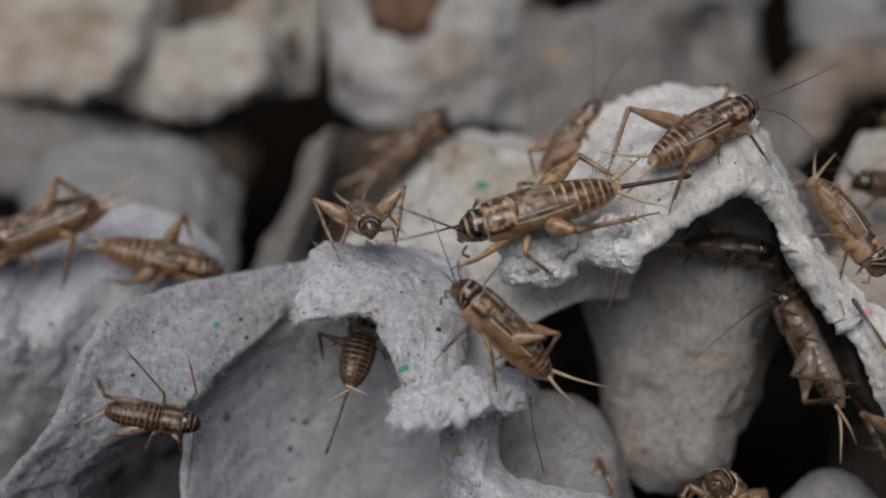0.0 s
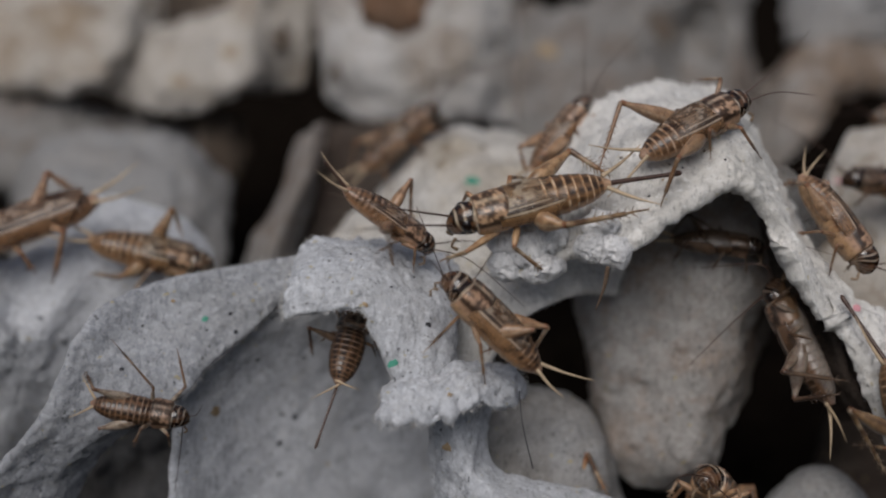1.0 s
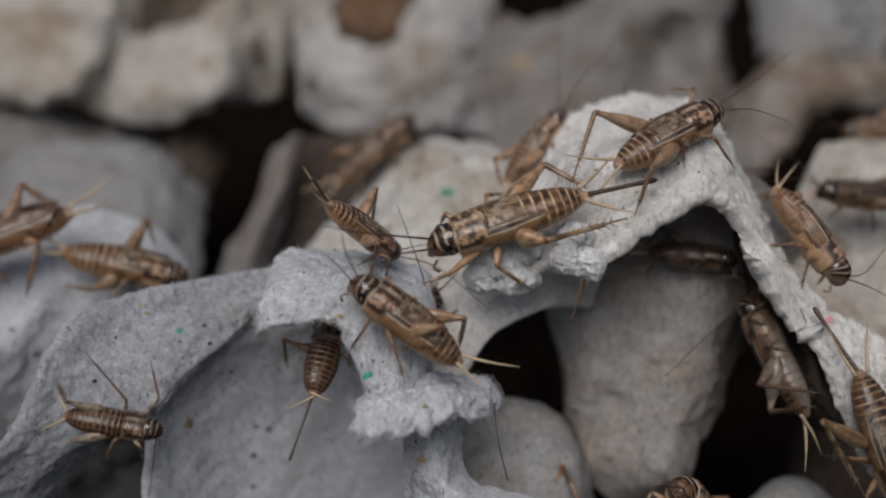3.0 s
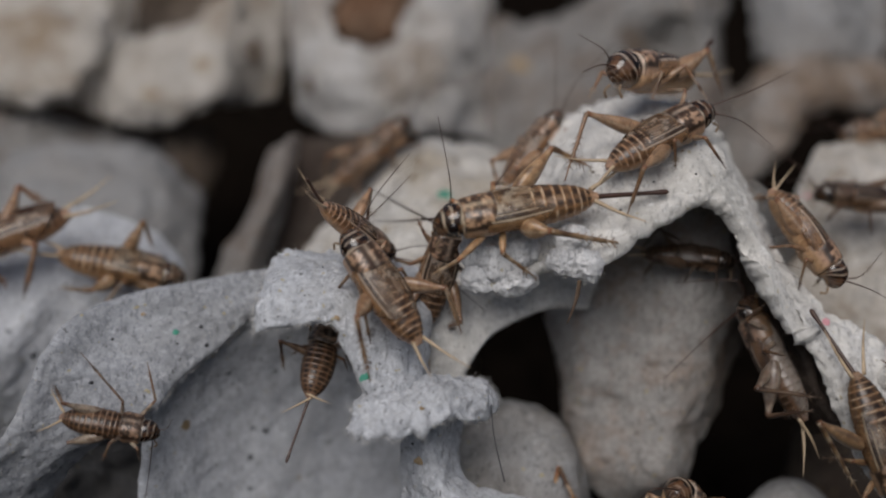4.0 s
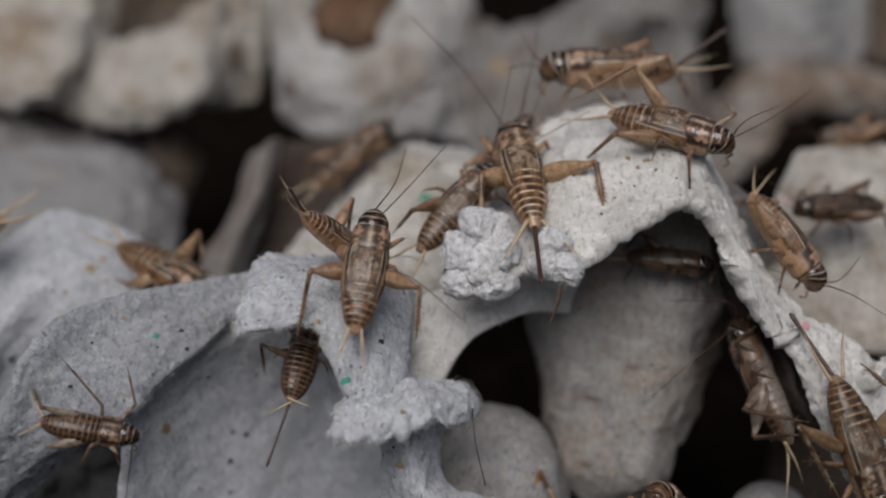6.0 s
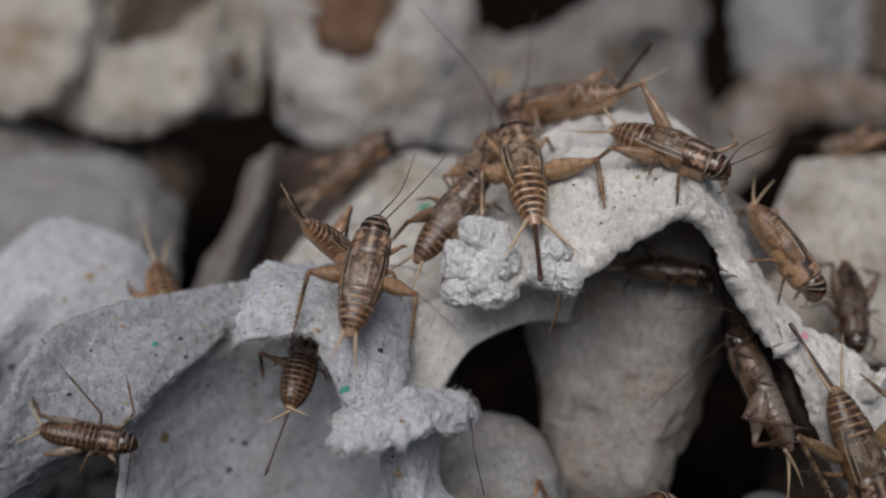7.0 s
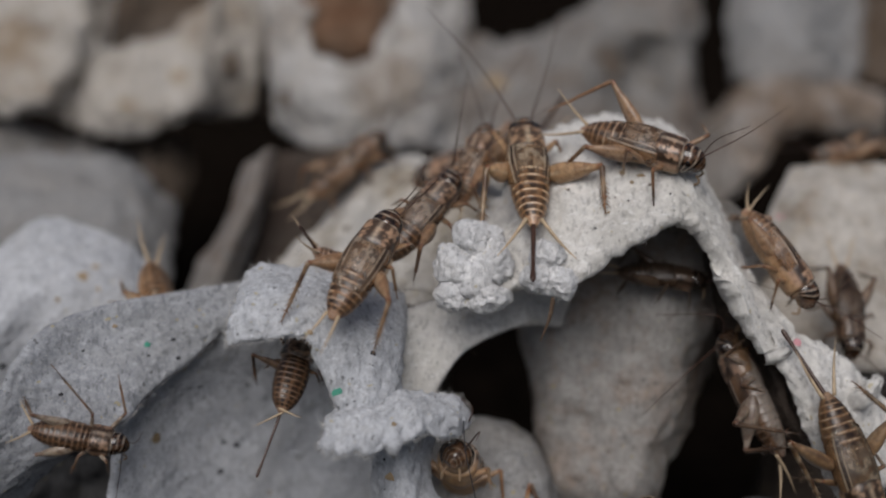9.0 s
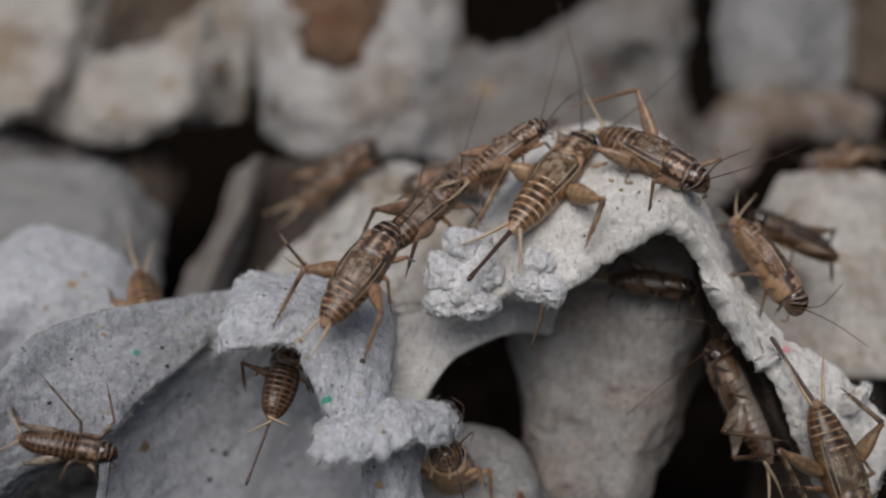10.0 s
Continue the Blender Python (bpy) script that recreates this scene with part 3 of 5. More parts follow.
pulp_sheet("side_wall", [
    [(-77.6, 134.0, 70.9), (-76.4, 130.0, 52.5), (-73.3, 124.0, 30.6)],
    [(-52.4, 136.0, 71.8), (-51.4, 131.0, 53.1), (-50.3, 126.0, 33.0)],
    [(-23.7, 134.0, 71.8), (-23.9, 130.0, 53.3), (-23.7, 122.0, 30.3)]], PULP_UMBER, far_a, rag=(0, 0, 0, 0.2), lump=1.4, seed=90, step=1.2, label="dark brown inner wall")
pulp_sheet("low_wall", [
    [(-116.9, 100.0, 33.6), (-112.4, 92.0, 23.0), (-109.6, 86.0, 11.3)],
    [(-93.2, 100.0, 32.4), (-88.8, 90.0, 22.8), (-86.6, 84.0, 11.2)],
    [(-78.7, 100.0, 31.1), (-75.6, 93.0, 23.1), (-74.7, 87.0, 11.3)],
    [(-69.6, 106.0, 30.6), (-68.3, 100.0, 23.9), (-68.2, 95.0, 11.8)],
    [(-56.6, 108.0, 27.0), (-56.3, 103.0, 20.9), (-56.2, 98.0, 11.8)],
    [(-45.6, 112.0, 25.0), (-46.3, 107.0, 19.9), (-47.2, 102.0, 11.8)]], PULP_DULL, far_a, rag=(0, 0, 0.15, 0), lump=1.0, seed=91, step=1.2)
far_b = tray("grey pulp egg tray with a brown hole, far off")
holed_panel = pulp_sheet("cell_wall", [
    [(-27.9, 108.0, 69.8), (-25.2, 94.0, 49.6), (-24.0, 90.5, 37.6), (-20.8, 94.0, 28.6)],
    [(-17.8, 106.0, 69.3), (-16.7, 90.0, 48.9), (-15.4, 85.0, 34.2), (-14.0, 88.5, 23.4)],
    [(-3.0, 106.0, 69.3), (-2.8, 90.0, 47.7), (-2.7, 84.0, 33.0), (-2.7, 86.0, 23.0)],
    [(9.5, 108.0, 69.8), (8.9, 92.0, 48.1), (7.6, 88.0, 34.7), (7.7, 90.0, 23.3)],
    [(21.3, 116.0, 71.9), (19.1, 104.0, 50.4), (17.5, 98.0, 36.1), (17.5, 98.0, 24.1)]], PULP_COOL, far_b, rag=(0, 0, 0, 0.08), lump=1.1, thick=2.0, seed=83, step=0.9, holes=[((-7.6, 88.0, 48.4), 5.8), ((-8.6, 88.0, 54.6), 5.6)])
dome("brown_knob", (-7.6, 91.5, 50.4), (-6.6, 130.0, 56.6), 11, 15, PULP_RUST, far_b, seed=88, lump=1.5)
far_c = tray("smooth dull pulp egg tray of broad pegs, far off")
broad_panel = pulp_sheet("cell_wall", [
    [(17.5, 112.0, 55.8), (17.1, 104.0, 46.8), (16.9, 98.0, 36.0), (16.9, 94.0, 21.2)],
    [(30.3, 112.0, 54.3), (29.9, 102.0, 46.8), (30.0, 96.0, 36.1), (30.4, 92.0, 20.2)],
    [(44.3, 112.0, 62.5), (43.4, 98.0, 51.4), (44.1, 94.0, 39.8), (45.3, 92.0, 20.6)],
    [(56.8, 110.0, 68.2), (54.4, 98.0, 54.2), (56.0, 105.0, 45.6), (54.1, 94.0, 20.9)],
    [(66.3, 112.0, 70.3), (64.2, 100.0, 54.9), (64.4, 98.0, 43.5), (64.4, 94.0, 21.2)],
    [(72.5, 120.0, 72.6), (71.9, 112.0, 57.6), (71.6, 108.0, 44.0), (70.8, 102.0, 21.9)]], PULP_DULL, far_c, rag=(0, 0, 0.06, 0), lump=1.2, seed=84, step=1.3)
fold_panel = pulp_sheet("cell_wall", [
    [(67.1, 114.0, 34.9), (67.0, 110.0, 25.5), (67.2, 104.0, 13.8)],
    [(73.0, 105.0, 37.8), (71.7, 100.0, 27.1), (71.9, 96.0, 15.2)],
    [(79.3, 101.0, 43.8), (77.5, 95.0, 31.4), (77.1, 94.0, 18.8)],
    [(87.3, 99.0, 45.2), (84.7, 94.0, 35.0), (84.0, 96.0, 27.4)],
    [(98.3, 102.0, 44.9), (95.9, 98.0, 38.5), (93.4, 100.0, 31.4)],
    [(115.1, 106.0, 43.2), (112.2, 102.0, 37.8), (110.5, 104.0, 31.0)]], PULP_FOLD, far_c, rag=(0, 0, 0.04, 0.1), lump=1.2, seed=85, step=0.9)
pulp_sheet("cell_wall", [
    [(78.8, 116.0, 76.3), (76.6, 110.0, 56.8), (76.8, 106.0, 43.7)],
    [(84.5, 110.0, 75.9), (81.4, 102.0, 55.3), (81.5, 100.0, 42.5)],
    [(98.1, 112.0, 76.6), (94.6, 104.0, 55.9), (93.6, 101.0, 43.1)],
    [(113.7, 122.0, 78.8), (111.5, 118.0, 58.4), (108.6, 112.0, 43.9)]], PULP_MID, far_c, rag=(0, 0, 0, 0.06), lump=1.2, seed=86, step=0.9)
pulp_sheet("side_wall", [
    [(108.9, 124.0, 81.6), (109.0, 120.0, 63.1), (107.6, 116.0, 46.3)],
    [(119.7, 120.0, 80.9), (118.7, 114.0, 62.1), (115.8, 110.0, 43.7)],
    [(140.0, 122.0, 82.2), (136.2, 114.0, 62.7), (133.0, 110.0, 42.2)]], PULP_UMBER, far_c, lump=1.2, seed=87, step=1.4, label="dark brown inner wall")

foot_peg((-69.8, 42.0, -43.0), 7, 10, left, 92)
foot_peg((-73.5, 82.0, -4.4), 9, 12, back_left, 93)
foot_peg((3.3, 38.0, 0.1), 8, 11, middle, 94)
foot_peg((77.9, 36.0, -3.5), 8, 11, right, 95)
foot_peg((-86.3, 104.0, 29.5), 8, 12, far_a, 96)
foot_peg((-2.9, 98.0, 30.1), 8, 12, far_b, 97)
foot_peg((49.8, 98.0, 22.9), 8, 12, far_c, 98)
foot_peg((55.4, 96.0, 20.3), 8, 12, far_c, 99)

# ---- print, dirt and a dent's painted shading on the trays ----
def seated(ob, at):
    """The place on a sheet straight behind a point, and the sheet's normal there."""
    me = ob.data
    tree = BVHTree.FromPolygons([v.co / MM for v in me.vertices], [p.vertices[:] for p in me.polygons])
    hit, normal, _, _ = tree.ray_cast(Vector(at) - Vector((0, 40, 0)), Vector((0, 1, 0)))
    return (hit, normal if normal.y < 0 else -normal) if hit else (Vector(at), Vector((0, -1, 0)))


for name, ob, at, size, ink, note in [
        ("print_dot", rim, (-30.9, 0.0, -10.3), 0.55, GREEN_INK, "green print dot"), ("print_dot", flap, (-5.0, -5.0, -15.3), 0.8, GREEN_INK, "green print dot"),
        ("print_dot", arch, (56.3, 1.0, -8.2), 0.8, PINK_INK, "pink print dot"), ("print_dot", shelf_mid, (6.0, 28.0, 10.0), 1.35, GREEN_INK, "green print dot"),
        ("print_dot", right_wall, (65.3, 24.0, 10.5), 0.7, PINK_INK, ""), ("speck", right_wall, (63.7, 24.0, 7.8), 0.8, STAIN, ""), ("speck", right_wall, (68.8, 24.0, 9.5), 0.6, STAIN, ""),
        ("stain", far_panel, (-34.0, 95.0, 45.0), 4.6, UMBER, "brown stain"), ("stain", far_panel, (-42.5, 90.0, 40.0), 2.6, STAIN, ""), ("stain", far_panel, (-52.0, 90.0, 33.0), 2.0, STAIN, ""),
        # The dark flake on broad_panel paints the shading of a dent.
        ("stain", holed_panel, (-20.0, 85.0, 34.6), 3.4, UMBER, "grey-brown patch"), ("stain", broad_panel, (47.0, 94.0, 45.0), 5.6, UMBER, "dark patch, a dent's shading put in colour"), ("stain", broad_panel, (24.0, 94.0, 41.0), 3.0, STAIN, ""), ("stain", fold_panel, (73.0, 96.0, 35.0), 4.0, UMBER, "brown stain"),
        ] + [
        ("speck", flap, (-0.6, -2.0, -10.4), 0.5, BLACK_INK, ""), ("speck", bowl, (-22.6, 25.0, -29.6), 0.55, BLACK_INK, ""), ("speck", bowl, (-20.5, 25.0, -25.9), 0.6, BLACK_INK, ""),
        ("speck", bowl, (-22.3, 25.0, -25.3), 0.4, BLACK_INK, ""), ("speck", bowl, (-22.7, 25.0, -34.3), 0.35, BLACK_INK, ""), ("speck", bowl, (-30.5, 18.0, -23.7), 1.2, STAIN, "ochre stain"),
        ("speck", rim, (-27.8, 2.0, -9.7), 0.35, BLACK_INK, ""), ("speck", rim, (-27.0, 4.0, -12.1), 0.45, BLACK_INK, ""), ("speck", rim, (-30.6, 0.0, -11.8), 0.2, BLACK_INK, ""), ("speck", rim, (-41.3, -3.0, -16.8), 0.35, BLACK_INK, ""),
        ] + [
        ("speck", arch, (32.4, 2.0, 14.1), 0.5, STAIN, ""), ("speck", arch, (33.6, 2.0, 12.8), 0.35, STAIN, ""), ("speck", arch, (34.9, 2.0, 13.8), 0.6, STAIN, ""), ("speck", arch, (35.9, 2.0, 12.5), 0.3, UMBER, ""), ("speck", arch, (31.3, 2.0, 10.7), 0.22, UMBER, ""), ("speck", arch, (37.0, 2.0, 14.5), 0.28, STAIN, ""), ("speck", arch, (28.3, 2.0, 6.4), 0.25, BLACK_INK, ""), ("speck", arch, (38.2, 2.0, 11.2), 0.22, BLACK_INK, ""), ("speck", arch, (25.2, 2.0, 11.7), 0.3, UMBER, ""), ("speck", arch, (32.9, 2.0, 10.2), 0.2, BLACK_INK, ""), ("speck", arch, (30.2, 2.0, 8.6), 0.25, STAIN, ""),
        ("speck", shelf_mid, (-3.1, 32.0, 4.3), 0.9, STAIN, ""), ("speck", shelf_mid, (2.0, 32.0, 16.0), 1.2, STAIN, ""), ("speck", shelf_mid, (8.3, 32.0, 16.1), 0.9, UMBER, ""), ("speck", shelf_mid, (1.2, 32.0, 12.9), 0.8, STAIN, ""), ("speck", shelf_mid, (-5.4, 32.0, 7.0), 1.0, UMBER, ""),
        ] + [
        ("speck", flap, (-5.4, -2.0, -5.6), 0.25, BLACK_INK, ""), ("speck", flap, (-8.6, -4.0, -7.7), 0.5, STAIN, ""), ("speck", lip, (2.2, -7.0, -18.8), 0.4, STAIN, "ochre fleck"),
        ("speck", left_wall, (-55.7, 22.0, -15.1), 0.7, BLACK_INK, ""), ("speck", left_wall, (-58.6, 22.0, -11.3), 0.4, BLACK_INK, ""), ("speck", column, (1.2, 1.0, -24.6), 0.3, BLACK_INK, ""), ("speck", left_wall, (-45.6, 24.0, -1.5), 1.1, STAIN, "brown stain"), ("speck", left_wall, (-44.0, 26.0, 0.0), 0.7, STAIN, ""),
        ("speck", left_wall, (-48.8, 24.0, -5.1), 0.6, STAIN, ""), ("speck", left_wall, (-43.1, 26.0, -3.4), 0.5, STAIN, ""), ("speck", column, (2.1, 0.0, -26.7), 0.9, STAIN, ""), ("speck", bowl, (-25.1, 12.0, -16.7), 0.35, BLACK_INK, ""), ("speck", bowl, (-15.9, 26.0, -33.6), 0.4, STAIN, ""),
        ("speck", bowl, (-18.9, 22.0, -16.8), 0.3, BLACK_INK, ""), ("speck", bowl, (-11.6, 26.0, -28.4), 0.3, BLACK_INK, ""), ("speck", rim, (-39.0, 2.0, -11.2), 0.25, BLACK_INK, ""), ("speck", rim, (-35.3, 4.0, -7.9), 0.4, STAIN, ""), ("speck", flap, (-10.8, 2.0, -1.4), 0.2, BLACK_INK, ""), ("speck", flap, (-2.5, 0.0, -4.4), 0.25, BLACK_INK, "")]:
    place, normal = seated(ob, at)
    blotch(name, place, size, ink, ob, note, seed=round(size * 100), up=normal)

# ---- the crickets ----
def chitin(name, rough, spec=0.3, grain=0.45, bump=0.3, sheer=False):
    """Insect shell whose markings come with the mesh; fine mottling on top."""
    m = Nodes(name, rough, 0.0, spec)
    a = m.t.nodes.new("ShaderNodeAttribute")
    a.attribute_name = "tint"
    c = m.mix(m.ramp(m.noise(1500, 4, 0.7), [(0.36, (grain,)), (0.55, (0.0,))]), a.outputs["Color"], (0.06, 0.036, 0.022))
    c = m.mix(m.ramp(m.noise(1900, 3, 0.7, m.stretch(0.5, 1, 1)), [(0.58, (0.0,)), (0.7, (grain * 0.6,))]), c, (0.34, 0.25, 0.17))
    m.bump(m.noise(2400, 3), bump, 0.00012)
    if sheer:
        m.link(a.outputs["Alpha"], m.b.inputs["Alpha"])
    else:
        m.b.inputs["Subsurface Weight"].default_value = 0.15
        m.b.inputs["Subsurface Radius"].default_value = (1.0, 0.6, 0.35)
        m.b.inputs["Subsurface Scale"].default_value = 0.0006
    return m.color(c)


SHELL, HEAD = chitin("shell", 0.3, 0.5), chitin("head_shell", 0.16, 0.6, 0.15, 0.1)
WING = chitin("wing_membrane", 0.24, 0.55, 0.3, 0.6, sheer=True)
HORN = plain("dark_horn", (0.055, 0.026, 0.017), 0.35)
CERCUS = plain("cercus_straw", (0.46, 0.35, 0.23), 0.5)
PALP = plain("palp_brown", (0.24, 0.165, 0.1), 0.45)
EYE = plain("eye_black", (0.012, 0.008, 0.007), 0.06)
TAN, BROWN, DARK, CREAM, STRAW = (np.array(v) for v in ((0.34, 0.205, 0.115), (0.135, 0.072, 0.04), (0.02, 0.011, 0.008), (0.78, 0.7, 0.6), (0.46, 0.315, 0.19)))


def blend(a, b, w):
    return a + (b - a) * np.clip(w, 0, 1)[..., None]


def band(x, lo, hi, soft=0.04):
    return step01(x, lo - soft, lo + soft) * (1 - step01(x, hi - soft, hi + soft))


def abdomen_tint(u, d, p, nymph):
    f = (u * 13.2 + 0.08 * rough3(p, 1.1, 18)) % 1
    wob = d + 0.08 * rough3(p, 0.7, 15)
    if nymph:
        rows = np.maximum.reduce([band(wob, 0.08, 0.5, 0.05), band(wob, 0.7, 1.08, 0.05), band(wob, 1.27, 1.6, 0.05)])
    else:
        spots = np.maximum(band(wob, -0.2, 0.2, 0.05), band(wob, 0.5, 0.84, 0.06))
        full = np.maximum(band(wob, -0.2, 1.0, 0.1), 0.9 * band(wob, 1.05, 1.5, 0.07))
        rows = np.maximum(spots, full * (1 - step01(u, 0.78, 1.0)) * (0.75 + 0.4 * rough3(p, 0.9, 19)))
    c = np.broadcast_to(TAN * (0.8 if nymph else 1.0), (*u.shape, 3))
    c = blend(c, BROWN, (0.85 if nymph else 0.45) * (0.6 + 0.5 * rough3(p, 1.0, 2)))
    c = blend(c, DARK, rows * band(f, 0.05, 0.76, 0.09) * (0.92 + 0.25 * rough3(p, 0.7, 4)))
    broken = step01(rough3(p, 0.8, 17) + 0.5 * rough3(p, 0.4, 27), -0.45, 0.25)
    c = blend(c, CREAM, band(f, 0.86, 0.97, 0.05) * (0.35 if nymph else 0.8) * broken * (1 - step01(d, 1.3, 1.9)) * (1 - 0.6 * step01(u, 0.75, 0.9)))
    c = blend(c, MARK["belly"], step01(d, 1.6, 2.1))
    return blend(c, np.array((0.46, 0.33, 0.26)), step01(u, 0.86, 0.95) * 0.75)


def pronotum_tint(u, d, p, *_):
    q = p * (1, 1, 1)
    q[:, 1] = np.abs(q[:, 1])
    spots = step01(rough3(q, 1.0, 7) + 0.8 * rough3(q, 0.4, 9) + 0.4 * rough3(p, 0.25, 10), -0.4, 0.25)
    c = blend(np.broadcast_to(np.array((0.46, 0.32, 0.23)), (*u.shape, 3)), DARK * 1.3, spots * 0.95 * (1 - step01(d, 1.35, 1.6)))
    c = blend(c, CREAM * 0.7, band(d, -0.1, 0.05, 0.04) * 0.5)
    c = blend(c, DARK, band(d, 1.25, 1.5, 0.06) * 0.8)
    c = blend(c, CREAM * 0.8, np.maximum(band(u, 0.0, 0.09, 0.03), band(u, 0.9, 1.1, 0.03)) * 0.65)
    c = blend(c, DARK, np.maximum(band(u, 0.12, 0.18, 0.02), band(u, 0.82, 0.87, 0.02)) * 0.8)
    return blend(c, STRAW * 0.9, step01(d, 1.6, 1.9))


def head_tint(u, d, p, *_):
    c = np.broadcast_to(DARK * 0.8, (*u.shape, 3))
    for at, wide in ((0.16, 0.035), (0.34, 0.03), (0.5, 0.03)):
        c = blend(c, CREAM * 0.85, band(u + 0.03 * np.cos(d * 3), at, at + wide, 0.02) * (0.75 + 0.5 * rough3(p, 0.8, 11)))
    face = step01(u, 0.6, 0.7)
    c = blend(c, np.array((0.15, 0.085, 0.048)), face * (0.6 + 0.6 * rough3(p, 0.5, 12)))
    c = blend(c, CREAM * 0.55, band((u * 10 + 0.25 * np.cos(d * 2) + 0.2 * rough3(p, 0.6, 13)) % 1, 0.42, 0.56, 0.06) * face * 0.6)
    c = blend(c, BROWN * 1.2, step01(rough3(p, 0.7, 5), 0.1, 0.5) * 0.6)
    return blend(c, STRAW * 0.6, step01(d, 1.8, 2.3) * 0.7)


def flank_tint(u, d, p, *_):
    c = blend(np.broadcast_to(MARK["belly"], (*u.shape, 3)), BROWN, step01(rough3(p, 1.2, 3), 0.0, 0.6) * 0.6)
    return c


def wing_tint(u, f, p):
    """Colour and cover of a forewing. f: degrees round the back from its middle line."""
    c = blend(np.broadcast_to(np.array((0.225, 0.145, 0.088)), (*u.shape, 3)), np.array((0.075, 0.044, 0.026)), 0.55 + 1.0 * rough3(p, 1.7, 3))
    c = blend(c, DARK * 1.8, step01(rough3(p, 1.9, 12), 0.0, 0.45) * 0.75)
    c = blend(c, CREAM * 0.62, step01(rough3(p, 1.3, 14) + 0.4 * rough3(p, 0.5, 34), 0.2, 0.6) * 0.6)
    harp = band(np.hypot((p[:, 0] + 1.2) / 2.0, (np.abs(p[:, 1]) - 0.9) / 0.8), -0.1, 0.75, 0.12)
    c = blend(c, np.array((0.33, 0.26, 0.2)), harp * 0.55)
    bent = f / 8.0 + 0.9 * u + 0.3 * rough3(p, 1.6, 21)
    vein = band(bent % 1, 0.44, 0.56, 0.06)
    cross = band((u * 17 + 0.05 * f + 0.7 * rough3(p, 1.2, 22)) % 1, 0.45, 0.55, 0.06)
    c = blend(c, DARK * 1.5, vein * 0.55)
    c = blend(c, DARK * 2.0, cross * 0.35)
    c = blend(c, CREAM * 0.7, band(bent % 1, 0.6, 0.7, 0.05) * 0.3)
    edge = f + 5 * u
    stripe = band(edge, 57, 62.5, 1.5)
    c = blend(c, CREAM * 0.72, band(edge, 38, 42, 1.5) * (1 - step01(u, 0.55, 0.9)) * 0.7)
    c = blend(c, DARK, band(edge, 43, 56, 2.5) * (0.95 - 0.55 * u))
    c = blend(c, CREAM * 0.85, stripe * (0.9 - 0.4 * u))
    c = blend(c, np.array((0.33, 0.2, 0.11)), step01(edge, 64, 68) * 0.85)
    c = blend(c, BROWN, band((edge / 8.0 + 0.3 * rough3(p, 2.0, 23)) % 1, 0.42, 0.56, 0.07) * step01(edge, 66, 70) * 0.6)
    c = blend(c, DARK * 2.2, step01(rough3(p, 1.4, 44) + 0.5 * rough3(p, 0.6, 45), 0.1, 0.7) * step01(edge, 66, 70) * 0.6)
    cover = 0.72 + 0.2 * rough3(p, 1.8, 24) - 0.3 * step01(u, 0.55, 1.0)
    cover = np.clip(np.maximum.reduce([cover, 0.9 * vein, 0.7 * cross, stripe, 0.95 * band(edge, 43, 56, 2.5)]), 0.35, 1)
    return np.concatenate([c, cover[:, None]], 1)


def thigh_tint(u, d, p, *_):
    c = blend(np.broadcast_to(MARK["thigh"], (*u.shape, 3)), BROWN * 1.2, step01(rough3(p, 0.8, 6) + 0.4 * rough3(p, 0.35, 36), 0.0, 0.6) * 0.6)
    c = blend(c, CREAM * 0.75, band(d, 1.2, 1.5, 0.12) * (0.35 + 0.3 * rough3(p, 1.1, 37)))
    c = blend(c, BROWN * 0.8, band(d, 1.62, 1.8, 0.08) * 0.6)
    c = blend(c, BROWN, band((u * 11 + 1.6 * d) % 1, 0.38, 0.58, 0.1) * band(u, 0.2, 0.78, 0.1) * 0.45)
    c = blend(c, DARK * 2.5, band(d, -0.1, 0.3, 0.15) * step01(rough3(p, 1.0, 38), -0.2, 0.4) * 0.55)
    return blend(c, np.array((0.19, 0.08, 0.04)), step01(u, 0.84, 0.95) * 0.85)


def shin_tint(p, seed):
    c = blend(np.broadcast_to(np.array((0.23, 0.165, 0.11)), p.shape), np.array((0.085, 0.052, 0.034)), step01(rough3(p, 1.3, seed), -0.15, 0.4))
    c = blend(c, CREAM * 0.6, step01(rough3(p, 0.9, seed + 2), 0.3, 0.6) * 0.5)
    return blend(c, np.array((0.25, 0.14, 0.075)), step01(rough3(p, 2.5, seed + 1), 0.1, 0.4) * 0.7)


TINTS, MARK = {}, {"k": 1.0, "nymph": False, "belly": STRAW, "thigh": STRAW}


